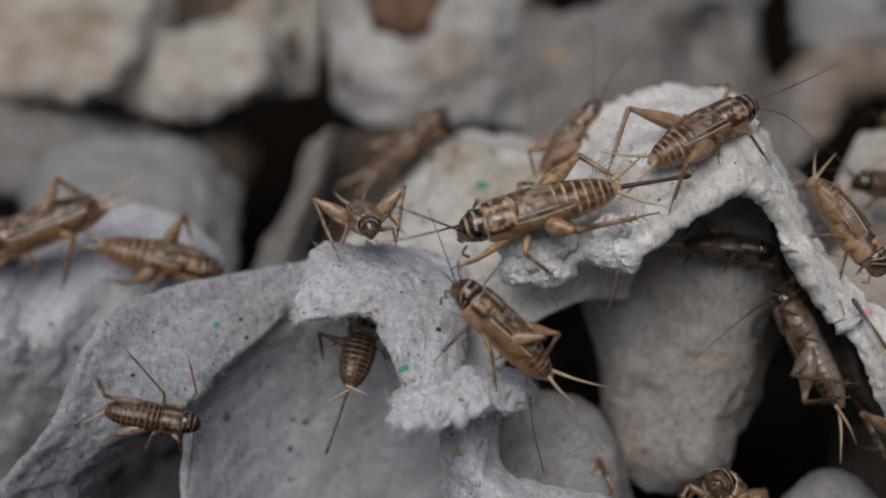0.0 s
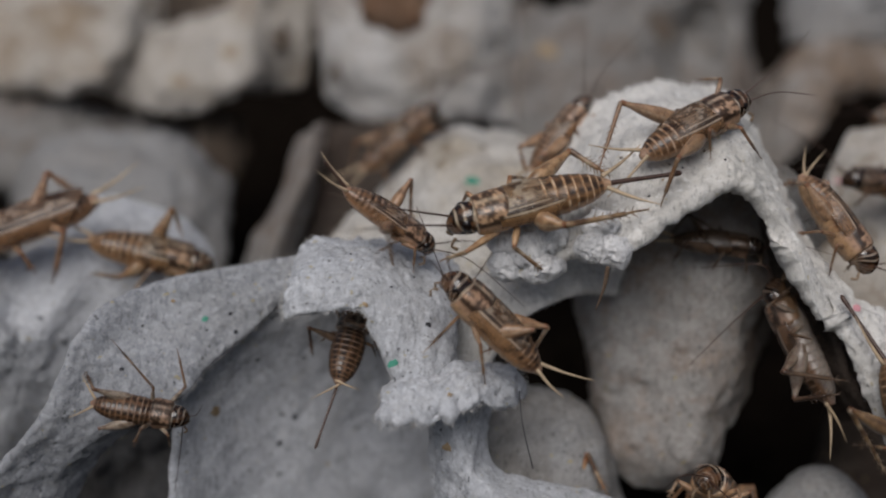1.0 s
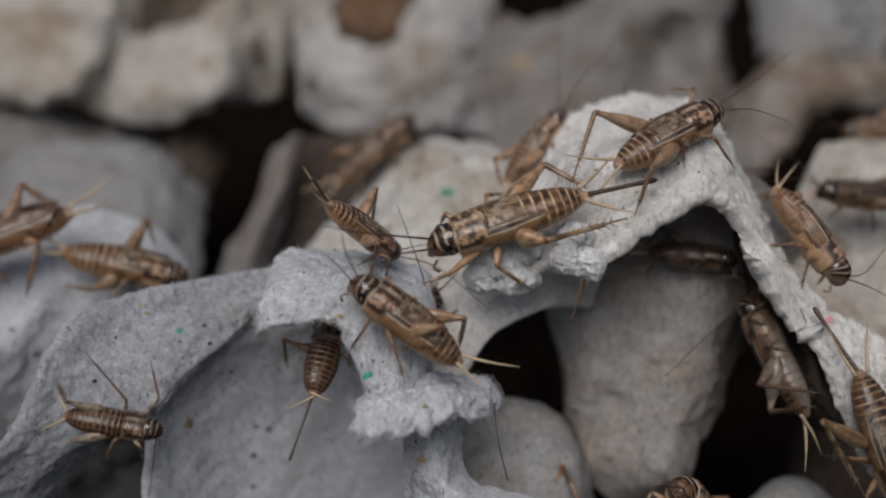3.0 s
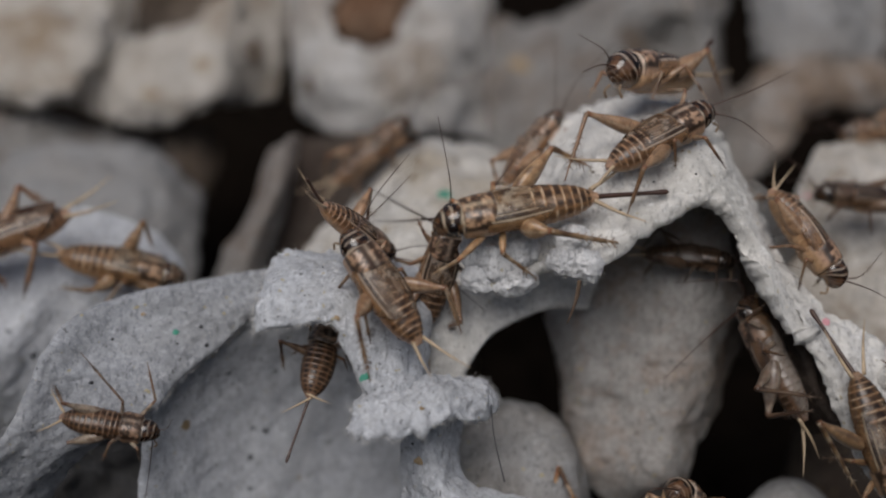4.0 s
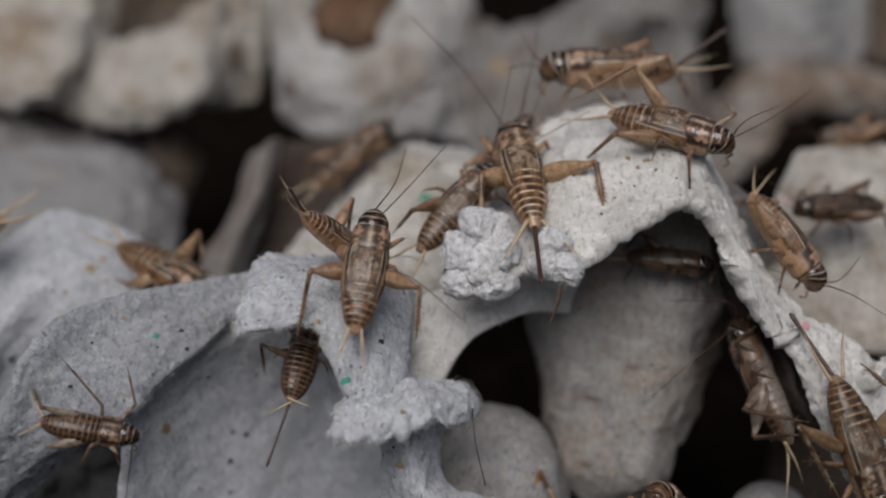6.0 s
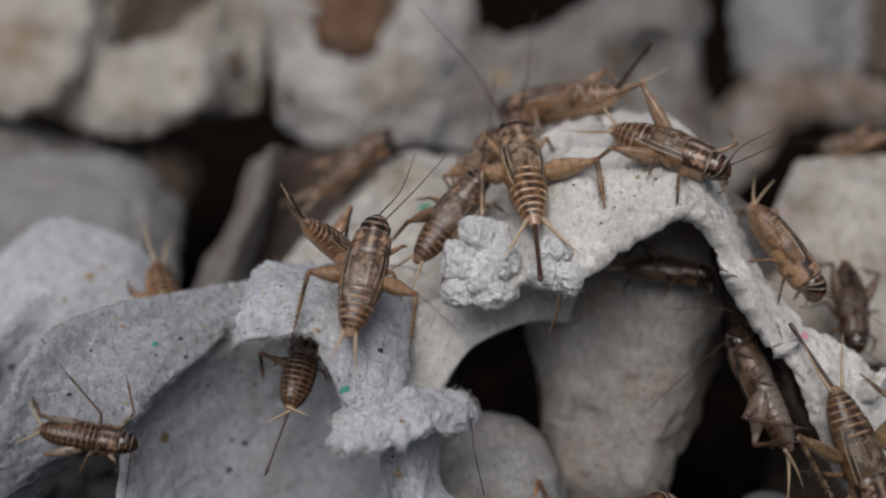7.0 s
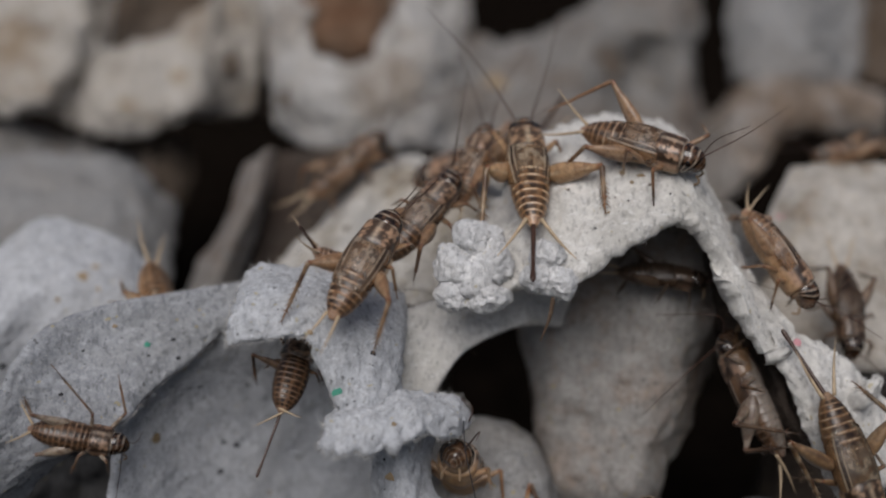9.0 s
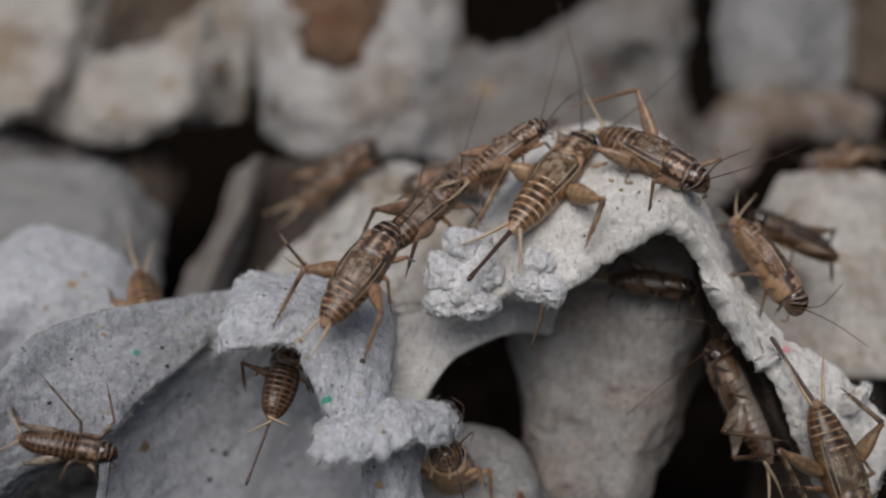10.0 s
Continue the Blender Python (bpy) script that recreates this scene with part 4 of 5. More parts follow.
def tube(points, wide, high=None, n=10, count=None, up=(0, 0, 1), ripple=None, tint=None, box=1.0):
    """Vertices and faces of a rounded rod along a smooth path; wide and high are half-widths along it."""
    p = np.asarray(points, float)
    count = count or len(p)
    u = np.linspace(0, 1, count)
    c = spline(p, u) if len(p) > 2 else p[0] + (p[1] - p[0]) * u[:, None]
    w = spline(np.array(wide, float)[:, None], u)[:, 0]
    h = w if high is None else spline(np.array(high, float)[:, None], u)[:, 0]
    if ripple is not None:
        w, h = w * ripple(u), h * ripple(u)
    t = np.gradient(c, axis=0)
    t /= np.linalg.norm(t, axis=1, keepdims=True) + 1e-9
    upv = np.array(up, float) + 1e-3 * np.array((0.3, 0.7, 0.2))
    s = np.cross(upv, t)
    s /= np.linalg.norm(s, axis=1, keepdims=True) + 1e-9
    v = np.cross(t, s)
    a = np.arange(n) * 2 * np.pi / n
    ca, sa = (np.sign(q) * np.abs(q) ** box for q in (np.cos(a), np.sin(a)))
    ring = c[:, None] + s[:, None] * (ca[None, :, None] * w[:, None, None]) + v[:, None] * (sa[None, :, None] * h[:, None, None])
    if tint is not None:
        d = np.abs((a - np.pi / 2 + np.pi) % (2 * np.pi) - np.pi)
        uu, dd = np.repeat(u, n), np.tile(d, count)
        TINTS["last"] = tint(uu, dd, ring.reshape(-1, 3).copy() / MARK["k"], MARK["nymph"])
    verts = [tuple(x) for x in ring.reshape(-1, 3)]
    faces = [(i * n + j, i * n + (j + 1) % n, (i + 1) * n + (j + 1) % n, (i + 1) * n + j) for i in range(count - 1) for j in range(n)]
    faces += [tuple(range(n))[::-1], tuple(range((count - 1) * n, count * n))]
    return verts, faces


def joined(*pieces):
    verts, faces = [], []
    for v, f in pieces:
        b = len(verts)
        verts += list(v)
        faces += [tuple(i + b for i in q) for q in f]
    return verts, faces


def ball(c, r):
    n, m = 12, 8
    v = [(c[0] + r * math.sin(math.pi * i / m) * math.cos(2 * math.pi * j / n), c[1] + r * math.sin(math.pi * i / m) * math.sin(2 * math.pi * j / n), c[2] + 1.15 * r * math.cos(math.pi * i / m)) for i in range(m + 1) for j in range(n)]
    return v, [(i * n + j, i * n + (j + 1) % n, (i + 1) * n + (j + 1) % n, (i + 1) * n + j) for i in range(m) for j in range(n)]


def stance(head, tail, up):
    """Pose of a cricket from its brow, the end of its abdomen and the way its back faces, in the stack's frame."""
    h, t = Vector(head), Vector(tail)
    x = (h - t).normalized()
    z = Vector(up)
    z = (z - x * z.dot(x)).normalized()
    y = z.cross(x)
    m = Matrix((x, y, z)).transposed().to_4x4()
    m.translation = (h + t) / 2 * MM
    return m


LEGS = {"fore": ((4.2, 1.7, -1.5), (6.2, 4.2, -0.4), (7.6, 5.4, -3.3)),
        "mid": ((2.0, 1.9, -1.6), (1.0, 4.6, 0.2), (-0.4, 6.6, -3.3)),
        "hind": ((-0.2, 2.3, -0.6), (-6.8, 4.4, 3.4), (-9.8, 5.4, -3.2))}


def cricket(label, head, tail, up, wings=0.62, ovipositor=None, cerci=(), antennae=(), legs=None, length=None, seed=0, girth=0.92, tone=None, pale=False):
    """One house cricket. Places of knees, feet and tips may be given in the stack's frame; the others are at rest."""
    rnd = random.Random(seed)
    first = stance(head, tail, up)
    L = length or (Vector(head) - Vector(tail)).length
    k = L / 20.0
    back = first.inverted()
    top = new("cricket")
    top.matrix_world = STACK @ first
    tagged(top, label, "cricket", "house crickets")

    def local(p):
        return np.array(back @ (Vector(p) * MM)) / MM

    def add(name, shape, material, parent=top, origin=(0, 0, 0), note="", tint=None):
        tint = TINTS.pop("last", None) if tint is None else tint
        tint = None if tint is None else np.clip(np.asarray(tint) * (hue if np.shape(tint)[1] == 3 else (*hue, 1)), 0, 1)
        me = mesh_of(name, np.asarray(shape[0], float) - np.asarray(origin, float), shape[1], material, True, tint)
        base = np.asarray(parent.get("origin_mm", (0, 0, 0)), float)
        ob = part(name, me, parent, note, Matrix.Translation(Vector((np.asarray(origin, float) - base) * MM)))
        ob["origin_mm"] = tuple(float(v) for v in origin)
        return ob

    def sc(*pts):
        return [tuple(np.asarray(p, float) * k) for p in pts]
    g = k * girth
    MARK.update(k=k, nymph=not wings, belly=np.array((0.5, 0.48, 0.44)) if pale else STRAW, thigh=np.array((0.52, 0.47, 0.4)) if pale else np.array((0.38, 0.262, 0.17)))
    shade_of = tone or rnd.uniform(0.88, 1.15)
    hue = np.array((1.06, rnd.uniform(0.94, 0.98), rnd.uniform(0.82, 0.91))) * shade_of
    add("abdomen", tube(sc((3, 0, -0.1), (0, 0, 0), (-4, 0, -0.1), (-7.5, 0, -0.3), (-10, 0, -0.4)), [2.2 * g, 2.85 * g, 2.75 * g, 2.0 * g, 0.5 * g], [2.1 * g, 2.5 * g, 2.4 * g, 1.8 * g, 0.5 * g], 80, 133,
                        ripple=lambda u: 1 + 0.05 * ((u * 13.2) % 1) ** 2, tint=abdomen_tint, box=0.9), SHELL)
    add("thorax", tube(sc((5.4, 0, -0.4), (3, 0, -0.5), (0.5, 0, -0.5)), [2.2 * g, 2.6 * g, 2.3 * g], [2.0 * g, 2.3 * g, 2.0 * g], 20, 24, tint=flank_tint), SHELL)
    add("pronotum", tube(sc((6.6, 0, 0.15), (6.2, 0, 0.15), (4.6, 0, 0.2), (3.1, 0, 0.15), (2.7, 0, 0.1)), [2.3 * g, 2.75 * g, 2.9 * g, 3.0 * g, 2.7 * g], [2.1 * g, 2.5 * g, 2.65 * g, 2.7 * g, 2.4 * g], 48, 44, tint=pronotum_tint, box=0.78), SHELL)
    skull = add("head", tube(sc((5.9, 0, 0.15), (6.9, 0, 0.2), (7.9, 0, -0.1), (8.8, 0, -0.8), (9.3, 0, -1.7)), [2.0 * g, 2.3 * g, 2.2 * g, 1.5 * g, 0.4 * g], [1.9 * g, 2.25 * g, 2.3 * g, 1.7 * g, 0.5 * g], 40, 56, tint=head_tint), HEAD)
    for s in (1, -1):
        add("eye", ball(np.array((7.7, s * 1.52 * girth, 0.5)) * k, 0.82 * k), EYE, skull)
        add("palp", tube(sc((9.2, s * 0.8, -1.9), (9.9, s * 1.1, -2.7), (9.3, s * 1.2, -3.5)), [0.2 * k, 0.17 * k, 0.22 * k], None, 6, 8), PALP, skull)
    for i, s in enumerate((1, -1)):
        root = np.array((8.9, s * 0.7, 0.2)) * k
        if i < len(antennae):
            path = [root] + [local(p) for p in antennae[i]]
        else:
            path = [root, root + k * np.array((6, s * 2.5, 4.0)), root + k * np.array((14 + 3 * rnd.random(), s * (5 + 5 * rnd.random()), 4 + 3 * rnd.random()))]
        if len(path) == 2:
            path = [path[0], (path[0] + path[1]) / 2 + k * np.array((0, 0, 0.8)), path[1]]
        add("antenna", tube(path, [0.14 * k, 0.09 * k, 0.05 * k], None, 6, 24), HORN, skull, origin=root)
    if wings:
        for s in (1, -1):
            nu, nv, rows, uf = 60, 44, [], []
            for i in range(nu):
                u = i / (nu - 1)
                x = 3.9 - u * (13.2 * wings)
                hw = float(spline(np.array([[2.75], [3.05], [3.05], [2.7], [2.2]]), [u])[0, 0])
                fan = 1 - max(0, (u - 0.72) / 0.28) ** 2 * 0.75
                for j in range(nv):
                    f = radians(-14 + 108 * fan * j / (nv - 1))
                    uf.append((u, math.degrees(f)))
                    lift = 0.16 + 0.1 * math.sin(7 * u + 3 * s + f * 2.3 + seed) * u + (0.1 if s > 0 else 0.0) + 0.045 * math.sin((math.degrees(f) / 8.0 + 0.9 * u) * 2 * math.pi)
                    si, co = math.sin(f), math.cos(f)
                    rows.append((x, s * (hw + lift) * math.copysign(abs(si) ** 0.72, si), (hw * 0.8 + lift) * math.copysign(abs(co) ** 0.72, co)))
            v = np.array(rows) * k
            v[:, 1:] *= girth
            inner = v * (1, 0.965, 0.965)
            faces = np.concatenate([grid_faces(nu, nv), grid_faces(nu, nv, nu * nv, True)]).tolist()
            ring = [i * nv for i in range(nu)] + [(nu - 1) * nv + j for j in range(1, nv)] + [i * nv + nv - 1 for i in range(nu - 2, -1, -1)] + list(range(nv - 2, 0, -1))
            faces += [[a, b, b + nu * nv, a + nu * nv] for a, b in zip(ring, ring[1:] + ring[:1])]
            uf = np.array(uf)
            shade = wing_tint(uf[:, 0], uf[:, 1], v / k)
            add("forewing", (np.concatenate([v, inner]), faces), WING, tint=np.concatenate([shade, shade]))
    for i, s in enumerate((1, -1)):
        root = np.array((-9.3, s * 0.9, 0.1)) * k
        tip = local(cerci[i]) if i < len(cerci) else np.array((-16.5, s * 3.2, 1.2)) * k
        add("cercus", tube([root, (root + tip) / 2 + (0, 0, -0.3 * k), tip], [0.3 * k, 0.19 * k, 0.04 * k], None, 7, 12), CERCUS)
    if ovipositor is not None:
        root = np.array((-9.0, 0, -0.2)) * k
        tip = np.array(ovipositor[1:], float) * k if ovipositor[0] == "own" else local(ovipositor)
        add("ovipositor", tube([root, root * 0.3 + tip * 0.7, root * 0.06 + tip * 0.94, tip], [0.34 * k, 0.26 * k, 0.36 * k, 0.12 * k], None, 8, 20), HORN)
    for kind, (hip, knee, foot) in LEGS.items():
        for s, tag in ((1, "_l"), (-1, "_r")):
            h = np.array(hip) * k * (1, s, 1)
            n = np.array(knee) * k * (1, s, 1) + np.array([rnd.uniform(-0.8, 0.8) for _ in range(3)]) * k
            f = np.array(foot) * k * (1, s, 1) + np.array([rnd.uniform(-1.0, 1.0), rnd.uniform(-1.0, 1.0), 0]) * k
            if legs and kind + tag in legs:
                n, f = (local(p) for p in legs[kind + tag])
            if kind == "hind":
                femur = tube([h, h * 0.8 + n * 0.2, h * 0.58 + n * 0.42, h * 0.34 + n * 0.66, h * 0.14 + n * 0.86, n], [0.55 * k, 0.95 * k, 1.0 * k, 0.74 * k, 0.44 * k, 0.38 * k], [0.75 * k, 1.3 * k, 1.32 * k, 0.95 * k, 0.5 * k, 0.44 * k], 22, 46, tint=thigh_tint)
            else:
                femur = tube([h, (h + n) / 2, n], [0.42 * k, 0.45 * k, 0.26 * k], None, 9, 14, tint=thigh_tint)
            thigh = add(kind + "_leg", femur, SHELL, origin=h)
            thigh["knee"], thigh["toe"] = tuple(map(float, n)), tuple(map(float, f))
            big = 1.0 if kind == "hind" else 0.75
            ankle = n + (f - n) * 0.72
            along = (f - n) / (np.linalg.norm(f - n) + 1e-6)
            shank = [tube([n, (n + ankle) / 2, ankle], [0.4 * k * big, 0.32 * k * big, 0.3 * k * big], None, 10, 22)]
            toes = [tube([ankle, ankle * 0.6 + f * 0.4 + (0, 0, 0.1 * k), f], [0.2 * k * big, 0.15 * k * big, 0.1 * k * big], None, 6, 8)]
            spurs = []
            sidev = np.cross(along, (0.2, 0.3, 0.9))
            sidev /= np.linalg.norm(sidev)
            for q in range(6 if kind == "hind" else 2):
                for e in (1, -1):
                    c = n + (ankle - n) * (0.45 + 0.13 * q if kind == "hind" else 0.85 + 0.13 * q)
                    spurs.append(tube([c, c + k * big * (along * 0.75 + sidev * e * 0.85)], [0.12 * k, 0.02 * k], None, 4, 3))
            for e in (1, -1):
                toes.append(tube([f, f + k * (along * 0.35 + sidev * e * 0.3)], [0.09 * k, 0.02 * k], None, 4, 3))
            for name, pieces in (("shin", shank), ("foot", toes), ("spur_fringe", spurs)):
                shape = joined(*pieces)
                ob = add(name, shape, SHELL, thigh, origin=n, tint=shin_tint(np.array(shape[0]) / k, seed))
                if name == "spur_fringe":
                    tagged(ob, kind="stuff")
    return top


NYMPH = "wingless brown banded cricket nymph"
c_arch = cricket("brown winged cricket on top of the torn arch", (41.7, 2.0, 19.4), (26.7, -2.0, 11.4), (-0.45, -0.7, 0.6), wings=0.75, girth=1.0,
                 antennae=[((47.1, 2.0, 21.9), (53.8, 4.0, 25.2)), ((45.0, 0.0, 17.5), (49.2, 0.0, 14.2))], cerci=[(19.9, -2.0, 12.7), (22.3, -3.0, 5.9)],
                 legs={"hind_l": ((24.4, 0.0, 18.5), (21.3, -2.0, 9.6)), "hind_r": ((30.8, -6.0, 10.8), (29.2, -3.0, 4.8)), "mid_r": ((35.0, -5.0, 14.5), (35.8, -2.0, 11.1)), "fore_r": ((39.2, -4.0, 14.9), (42.3, -2.0, 11.2)), "fore_l": ((38.5, 4.0, 22.2), (35.9, 6.0, 22.4))}, seed=1)
c_long = cricket("large brown female cricket with a long ovipositor", (1.7, -5.0, 2.1), (22.7, -4.0, 8.2), (0.15, -0.72, 0.65), wings=0.66, girth=0.84, ovipositor=(32.1, -3.0, 9.5),
                 antennae=[((-3.6, -13.0, 4.4), (-9.4, -23.0, 6.4)), ((-3.0, -12.0, 1.6), (-7.4, -20.0, 0.6))], cerci=[(29.0, -6.0, 5.2), (27.2, 0.0, 13.3)],
                 legs={"hind_r": ((17.9, 0.0, 12.3), (22.8, -2.0, 9.0)), "hind_l": ((16.7, -8.0, 2.3), (27.6, -4.0, 4.6)), "mid_l": ((10.4, -6.0, -0.6), (15.1, -2.0, -4.0)), "fore_l": ((4.3, -7.0, -1.3), (1.2, -4.0, -2.5))}, seed=2)
c_climb = cricket("brown winged cricket climbing the torn flap", (1.5, -9.0, -4.3), (13.8, -7.0, -16.1), (0.65, -0.5, 0.55), wings=0.74, girth=1.02, antennae=[((-0.2, -14.0, -2.6), (-1.6, -20.0, -2.0)), ((1.8, -14.0, -2.0), (2.6, -20.5, 0.2))], cerci=[(16.7, -8.0, -19.5), (20.8, -6.0, -17.5)],
                  legs={"fore_l": ((3.2, -9.0, -9.4), (-1.0, -7.0, -14.0)), "mid_l": ((6.0, -9.0, -12.9), (6.7, -7.0, -17.8)), "hind_l": ((12.5, -11.0, -10.7), (6.1, -7.0, -14.1))}, seed=3)
c_edge = cricket("brown cricket crouching on the flap's upper edge", (-9.2, -6.0, 2.6), (-11.9, 6.0, 5.9), (0, -0.25, 1), wings=0.72, length=15, girth=0.85, ovipositor=("own", -15.5, 0.5, 1.6),
                 legs={"hind_l": ((-5.1, 0.0, 8.2), (-6.1, -4.0, 0.1)), "hind_r": ((-17.0, 0.0, 6.6), (-13.3, -4.0, -1.4))}, seed=4)
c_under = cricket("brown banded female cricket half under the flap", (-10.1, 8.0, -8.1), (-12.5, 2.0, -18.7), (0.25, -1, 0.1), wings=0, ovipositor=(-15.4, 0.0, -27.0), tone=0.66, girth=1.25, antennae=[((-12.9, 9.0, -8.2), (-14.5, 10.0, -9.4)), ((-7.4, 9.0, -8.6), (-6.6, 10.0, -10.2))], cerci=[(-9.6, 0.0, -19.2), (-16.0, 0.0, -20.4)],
                  legs={"hind_r": ((-16.7, 4.0, -11.3), (-16.5, 8.0, -15.5)), "hind_l": ((-8.5, 8.0, -11.6), (-7.4, 10.0, -15.7))}, seed=5)
c_rim = cricket(NYMPH + " clinging to the grey rim", (-31.3, -3.0, -22.7), (-43.7, -4.0, -20.4), (0.0, -0.75, 0.65), wings=0.0, girth=1.02, tone=0.62, pale=True,
                legs={"hind_l": ((-42.7, -6.3, -18.5), (-44.6, -3.0, -16.7)), "mid_l": ((-35.5, -5.0, -18.4), (-41.8, -1.0, -12.7)), "fore_l": ((-31.6, -4.0, -18.4), (-33.5, 0.0, -14.0)), "hind_r": ((-42.7, -4.0, -23.8), (-33.7, 0.0, -22.6))},
                cerci=[(-45.4, -2.0, -17.2), (-46.6, -4.0, -22.4)], antennae=[((-30.5, -3.0, -22.2), (-29.6, -3.0, -20.9)), ((-33.0, 0.0, -26.7), (-34.6, 4.0, -33.4))], seed=6)
c_left = cricket("brown winged cricket on the folded grey tray", (-71.4, 20.0, -1.2), (-50.2, 22.0, 6.8), (0.1, -0.55, 0.8), wings=0.95, seed=7,
                 legs={"hind_l": ((-57.8, 22.0, 10.6), (-54.2, 24.0, 7.8)), "hind_r": ((-54.0, 18.0, 1.7), (-56.3, 20.0, -5.8))})
c_pair = cricket("pale brown cricket resting on the folded grey tray", (-35.8, 24.0, -3.2), (-48.9, 22.0, 0.1), (0.1, -0.5, 0.85), wings=0.6, seed=8, length=19, girth=1.0, antennae=[((-33.7, 22.0, -2.8), (-32.0, 22.0, -1.8)), ((-33.7, 22.0, -4.0), (-32.3, 22.0, -5.0))],
                 legs={"hind_l": ((-39.2, 24.0, 5.2), (-38.3, 26.0, 0.9)), "hind_r": ((-46.3, 20.0, -4.9), (-51.0, 22.0, -4.6))})
c_mid = cricket("brown cricket on the pale tray, out of focus", (0.6, 48.0, 23.8), (-12.2, 44.0, 12.4), (-0.2, -0.6, 0.75), wings=0.8, seed=9, tone=0.8)
c_behind = cricket("brown cricket partly behind the torn arch", (23.1, 20.0, 21.8), (14.1, 18.0, 10.8), (-0.4, -0.5, 0.6), wings=0.7, seed=10,
                   legs={"hind_l": ((12.5, 18.0, 14.3), (13.6, 16.0, 9.9))})
c_right = cricket("tan cricket head down on the outer side of the arch", (58.9, 3.0, -3.3), (50.4, 6.0, 9.9), (0.85, -0.22, 0.45), wings=0.75, girth=1.12, seed=11, tone=0.85,
                  antennae=[((61.4, 2.0, -2.2), (63.6, 0.0, 0.8)), ((62.1, 0.0, -4.4), (67.3, 0.0, -7.7))], cerci=[(50.9, 6.0, 13.6), (54.3, 8.0, 13.3)],
                  legs={"hind_r": ((49.7, 2.0, 8.3), (48.2, 6.0, 8.6)), "mid_r": ((51.0, 0.0, 1.9), (48.8, 4.0, 1.6)), "fore_r": ((53.2, 0.0, 0.1), (53.0, 3.0, -4.5))})
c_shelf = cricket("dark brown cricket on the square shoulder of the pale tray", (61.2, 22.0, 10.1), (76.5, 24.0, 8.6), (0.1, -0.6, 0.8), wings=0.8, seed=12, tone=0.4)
# The low tone puts the arch's shade into this cricket's colours.
c_dark = cricket("cricket under the arch, coloured dark for the shade", (46.1, 9.0, -0.4), (33.4, 11.0, 1.0), (0, -0.6, 0.8), wings=0.7, seed=13, tone=0.2)
# Pale animal; tone darkens its colours for the shade inside the arch.
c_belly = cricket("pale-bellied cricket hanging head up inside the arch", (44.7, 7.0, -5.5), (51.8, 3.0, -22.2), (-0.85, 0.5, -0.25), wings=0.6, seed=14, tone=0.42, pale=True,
                  antennae=[((38.5, 4.0, -10.6), (32.4, 4.0, -15.9)), ((43.1, 4.0, -3.0), (35.6, 8.0, -3.0))], cerci=[(51.6, 2.0, -29.3), (54.5, 4.0, -27.3)],
                  legs={"hind_l": ((44.6, 0.0, -17.4), (53.2, 0.0, -18.5))})
c_low = cricket("banded female cricket head down on the arch's foot", (63.6, -8.0, -32.4), (58.1, -5.0, -14.3), (0.2, -0.95, 0.15), wings=0.72, ovipositor=(53.1, -2.0, -6.4), seed=15, tone=0.64,
                legs={"hind_l": ((65.7, -8.0, -16.9), (62.0, -4.0, -13.0)), "hind_r": ((51.9, -9.0, -20.3), (58.3, -6.0, -30.0))})
c_peek = cricket("cricket peering over the low peg's edge", (35.4, -2.0, -29.7), (42.6, 16.0, -37.9), (0, -0.3, 1), wings=0.6, seed=16, length=19, antennae=[((31.9, -6.0, -29.2), (30.1, -4.0, -31.1)), ((38.3, -6.0, -32.8), (40.3, -4.0, -36.9))])
c_top = cricket("tan cricket walking behind the top of the arch", (33.5, 22.0, 20.4), (45.5, 30.0, 12.4), (0, -0.5, 0.8), wings=0.65, length=21, girth=1.05, seed=17, ovipositor=("own", -16.5, -0.5, 5.5),
                antennae=[((30.6, 20.0, 23.1), (27.7, 20.0, 24.3)), ((32.3, 20.0, 24.3), (32.2, 22.0, 28.1))])
c_late = cricket("brown cricket peering round the torn upright", (1.2, 7.0, -42.2), (3.7, 14.0, -54.0), (0, -0.6, 0.8), wings=0.6, length=21, girth=0.95, seed=18, antennae=[((-0.3, 0.0, -38.2), (-2.2, 0.0, -36.7)), ((3.0, 0.0, -38.2), (4.9, 0.0, -36.7))])
c_gap = cricket("dark brown cricket climbing out of the gap by the flap", (2.8, 9.0, -8.2), (0.9, 13.0, -19.2), (0.1, -0.7, 0.5), wings=0.7, length=17, seed=19, tone=0.75)

c_foot = cricket("brown cricket hidden behind the torn upright, one knee raised", (10.0, 12.0, -47.0), (27.0, 13.0, -45.5), (0.0, -0.5, 0.85), wings=0.7, seed=22, legs={"hind_r": ((21.6, 9.0, -29.0), (24.2, 8.0, -34.5))},
                 antennae=[((6.0, 14.0, -48.0), (2.0, 16.0, -50.0)), ((6.0, 15.0, -48.0), (2.0, 18.0, -50.0))])
c_back = cricket("brown cricket far back on the pale shelf", (73.5, 44.0, 21.3), (86.6, 46.0, 23.6), (0, -0.5, 0.85), wings=0.7, seed=21)


part("hanging_shred", mesh_of("hanging_shred", *tube([(22.6, -3.0, -2.8), (22.3, -2.0, -5.4), (21.3, -1.0, -8.5)], [0.3, 0.34, 0.1], [0.16, 0.16, 0.08], 8, 16), PULP_BROWN), front, "brown shred of pulp")
part("loose_fibre", mesh_of("loose_fibre", *tube([(11.2, -3.0, -18.9), (11.6, -4.0, -23.1), (13.1, -2.0, -29.1)], [0.09, 0.07, 0.09], None, 6, 20), BLACK_INK), front, "thin dark fibre")


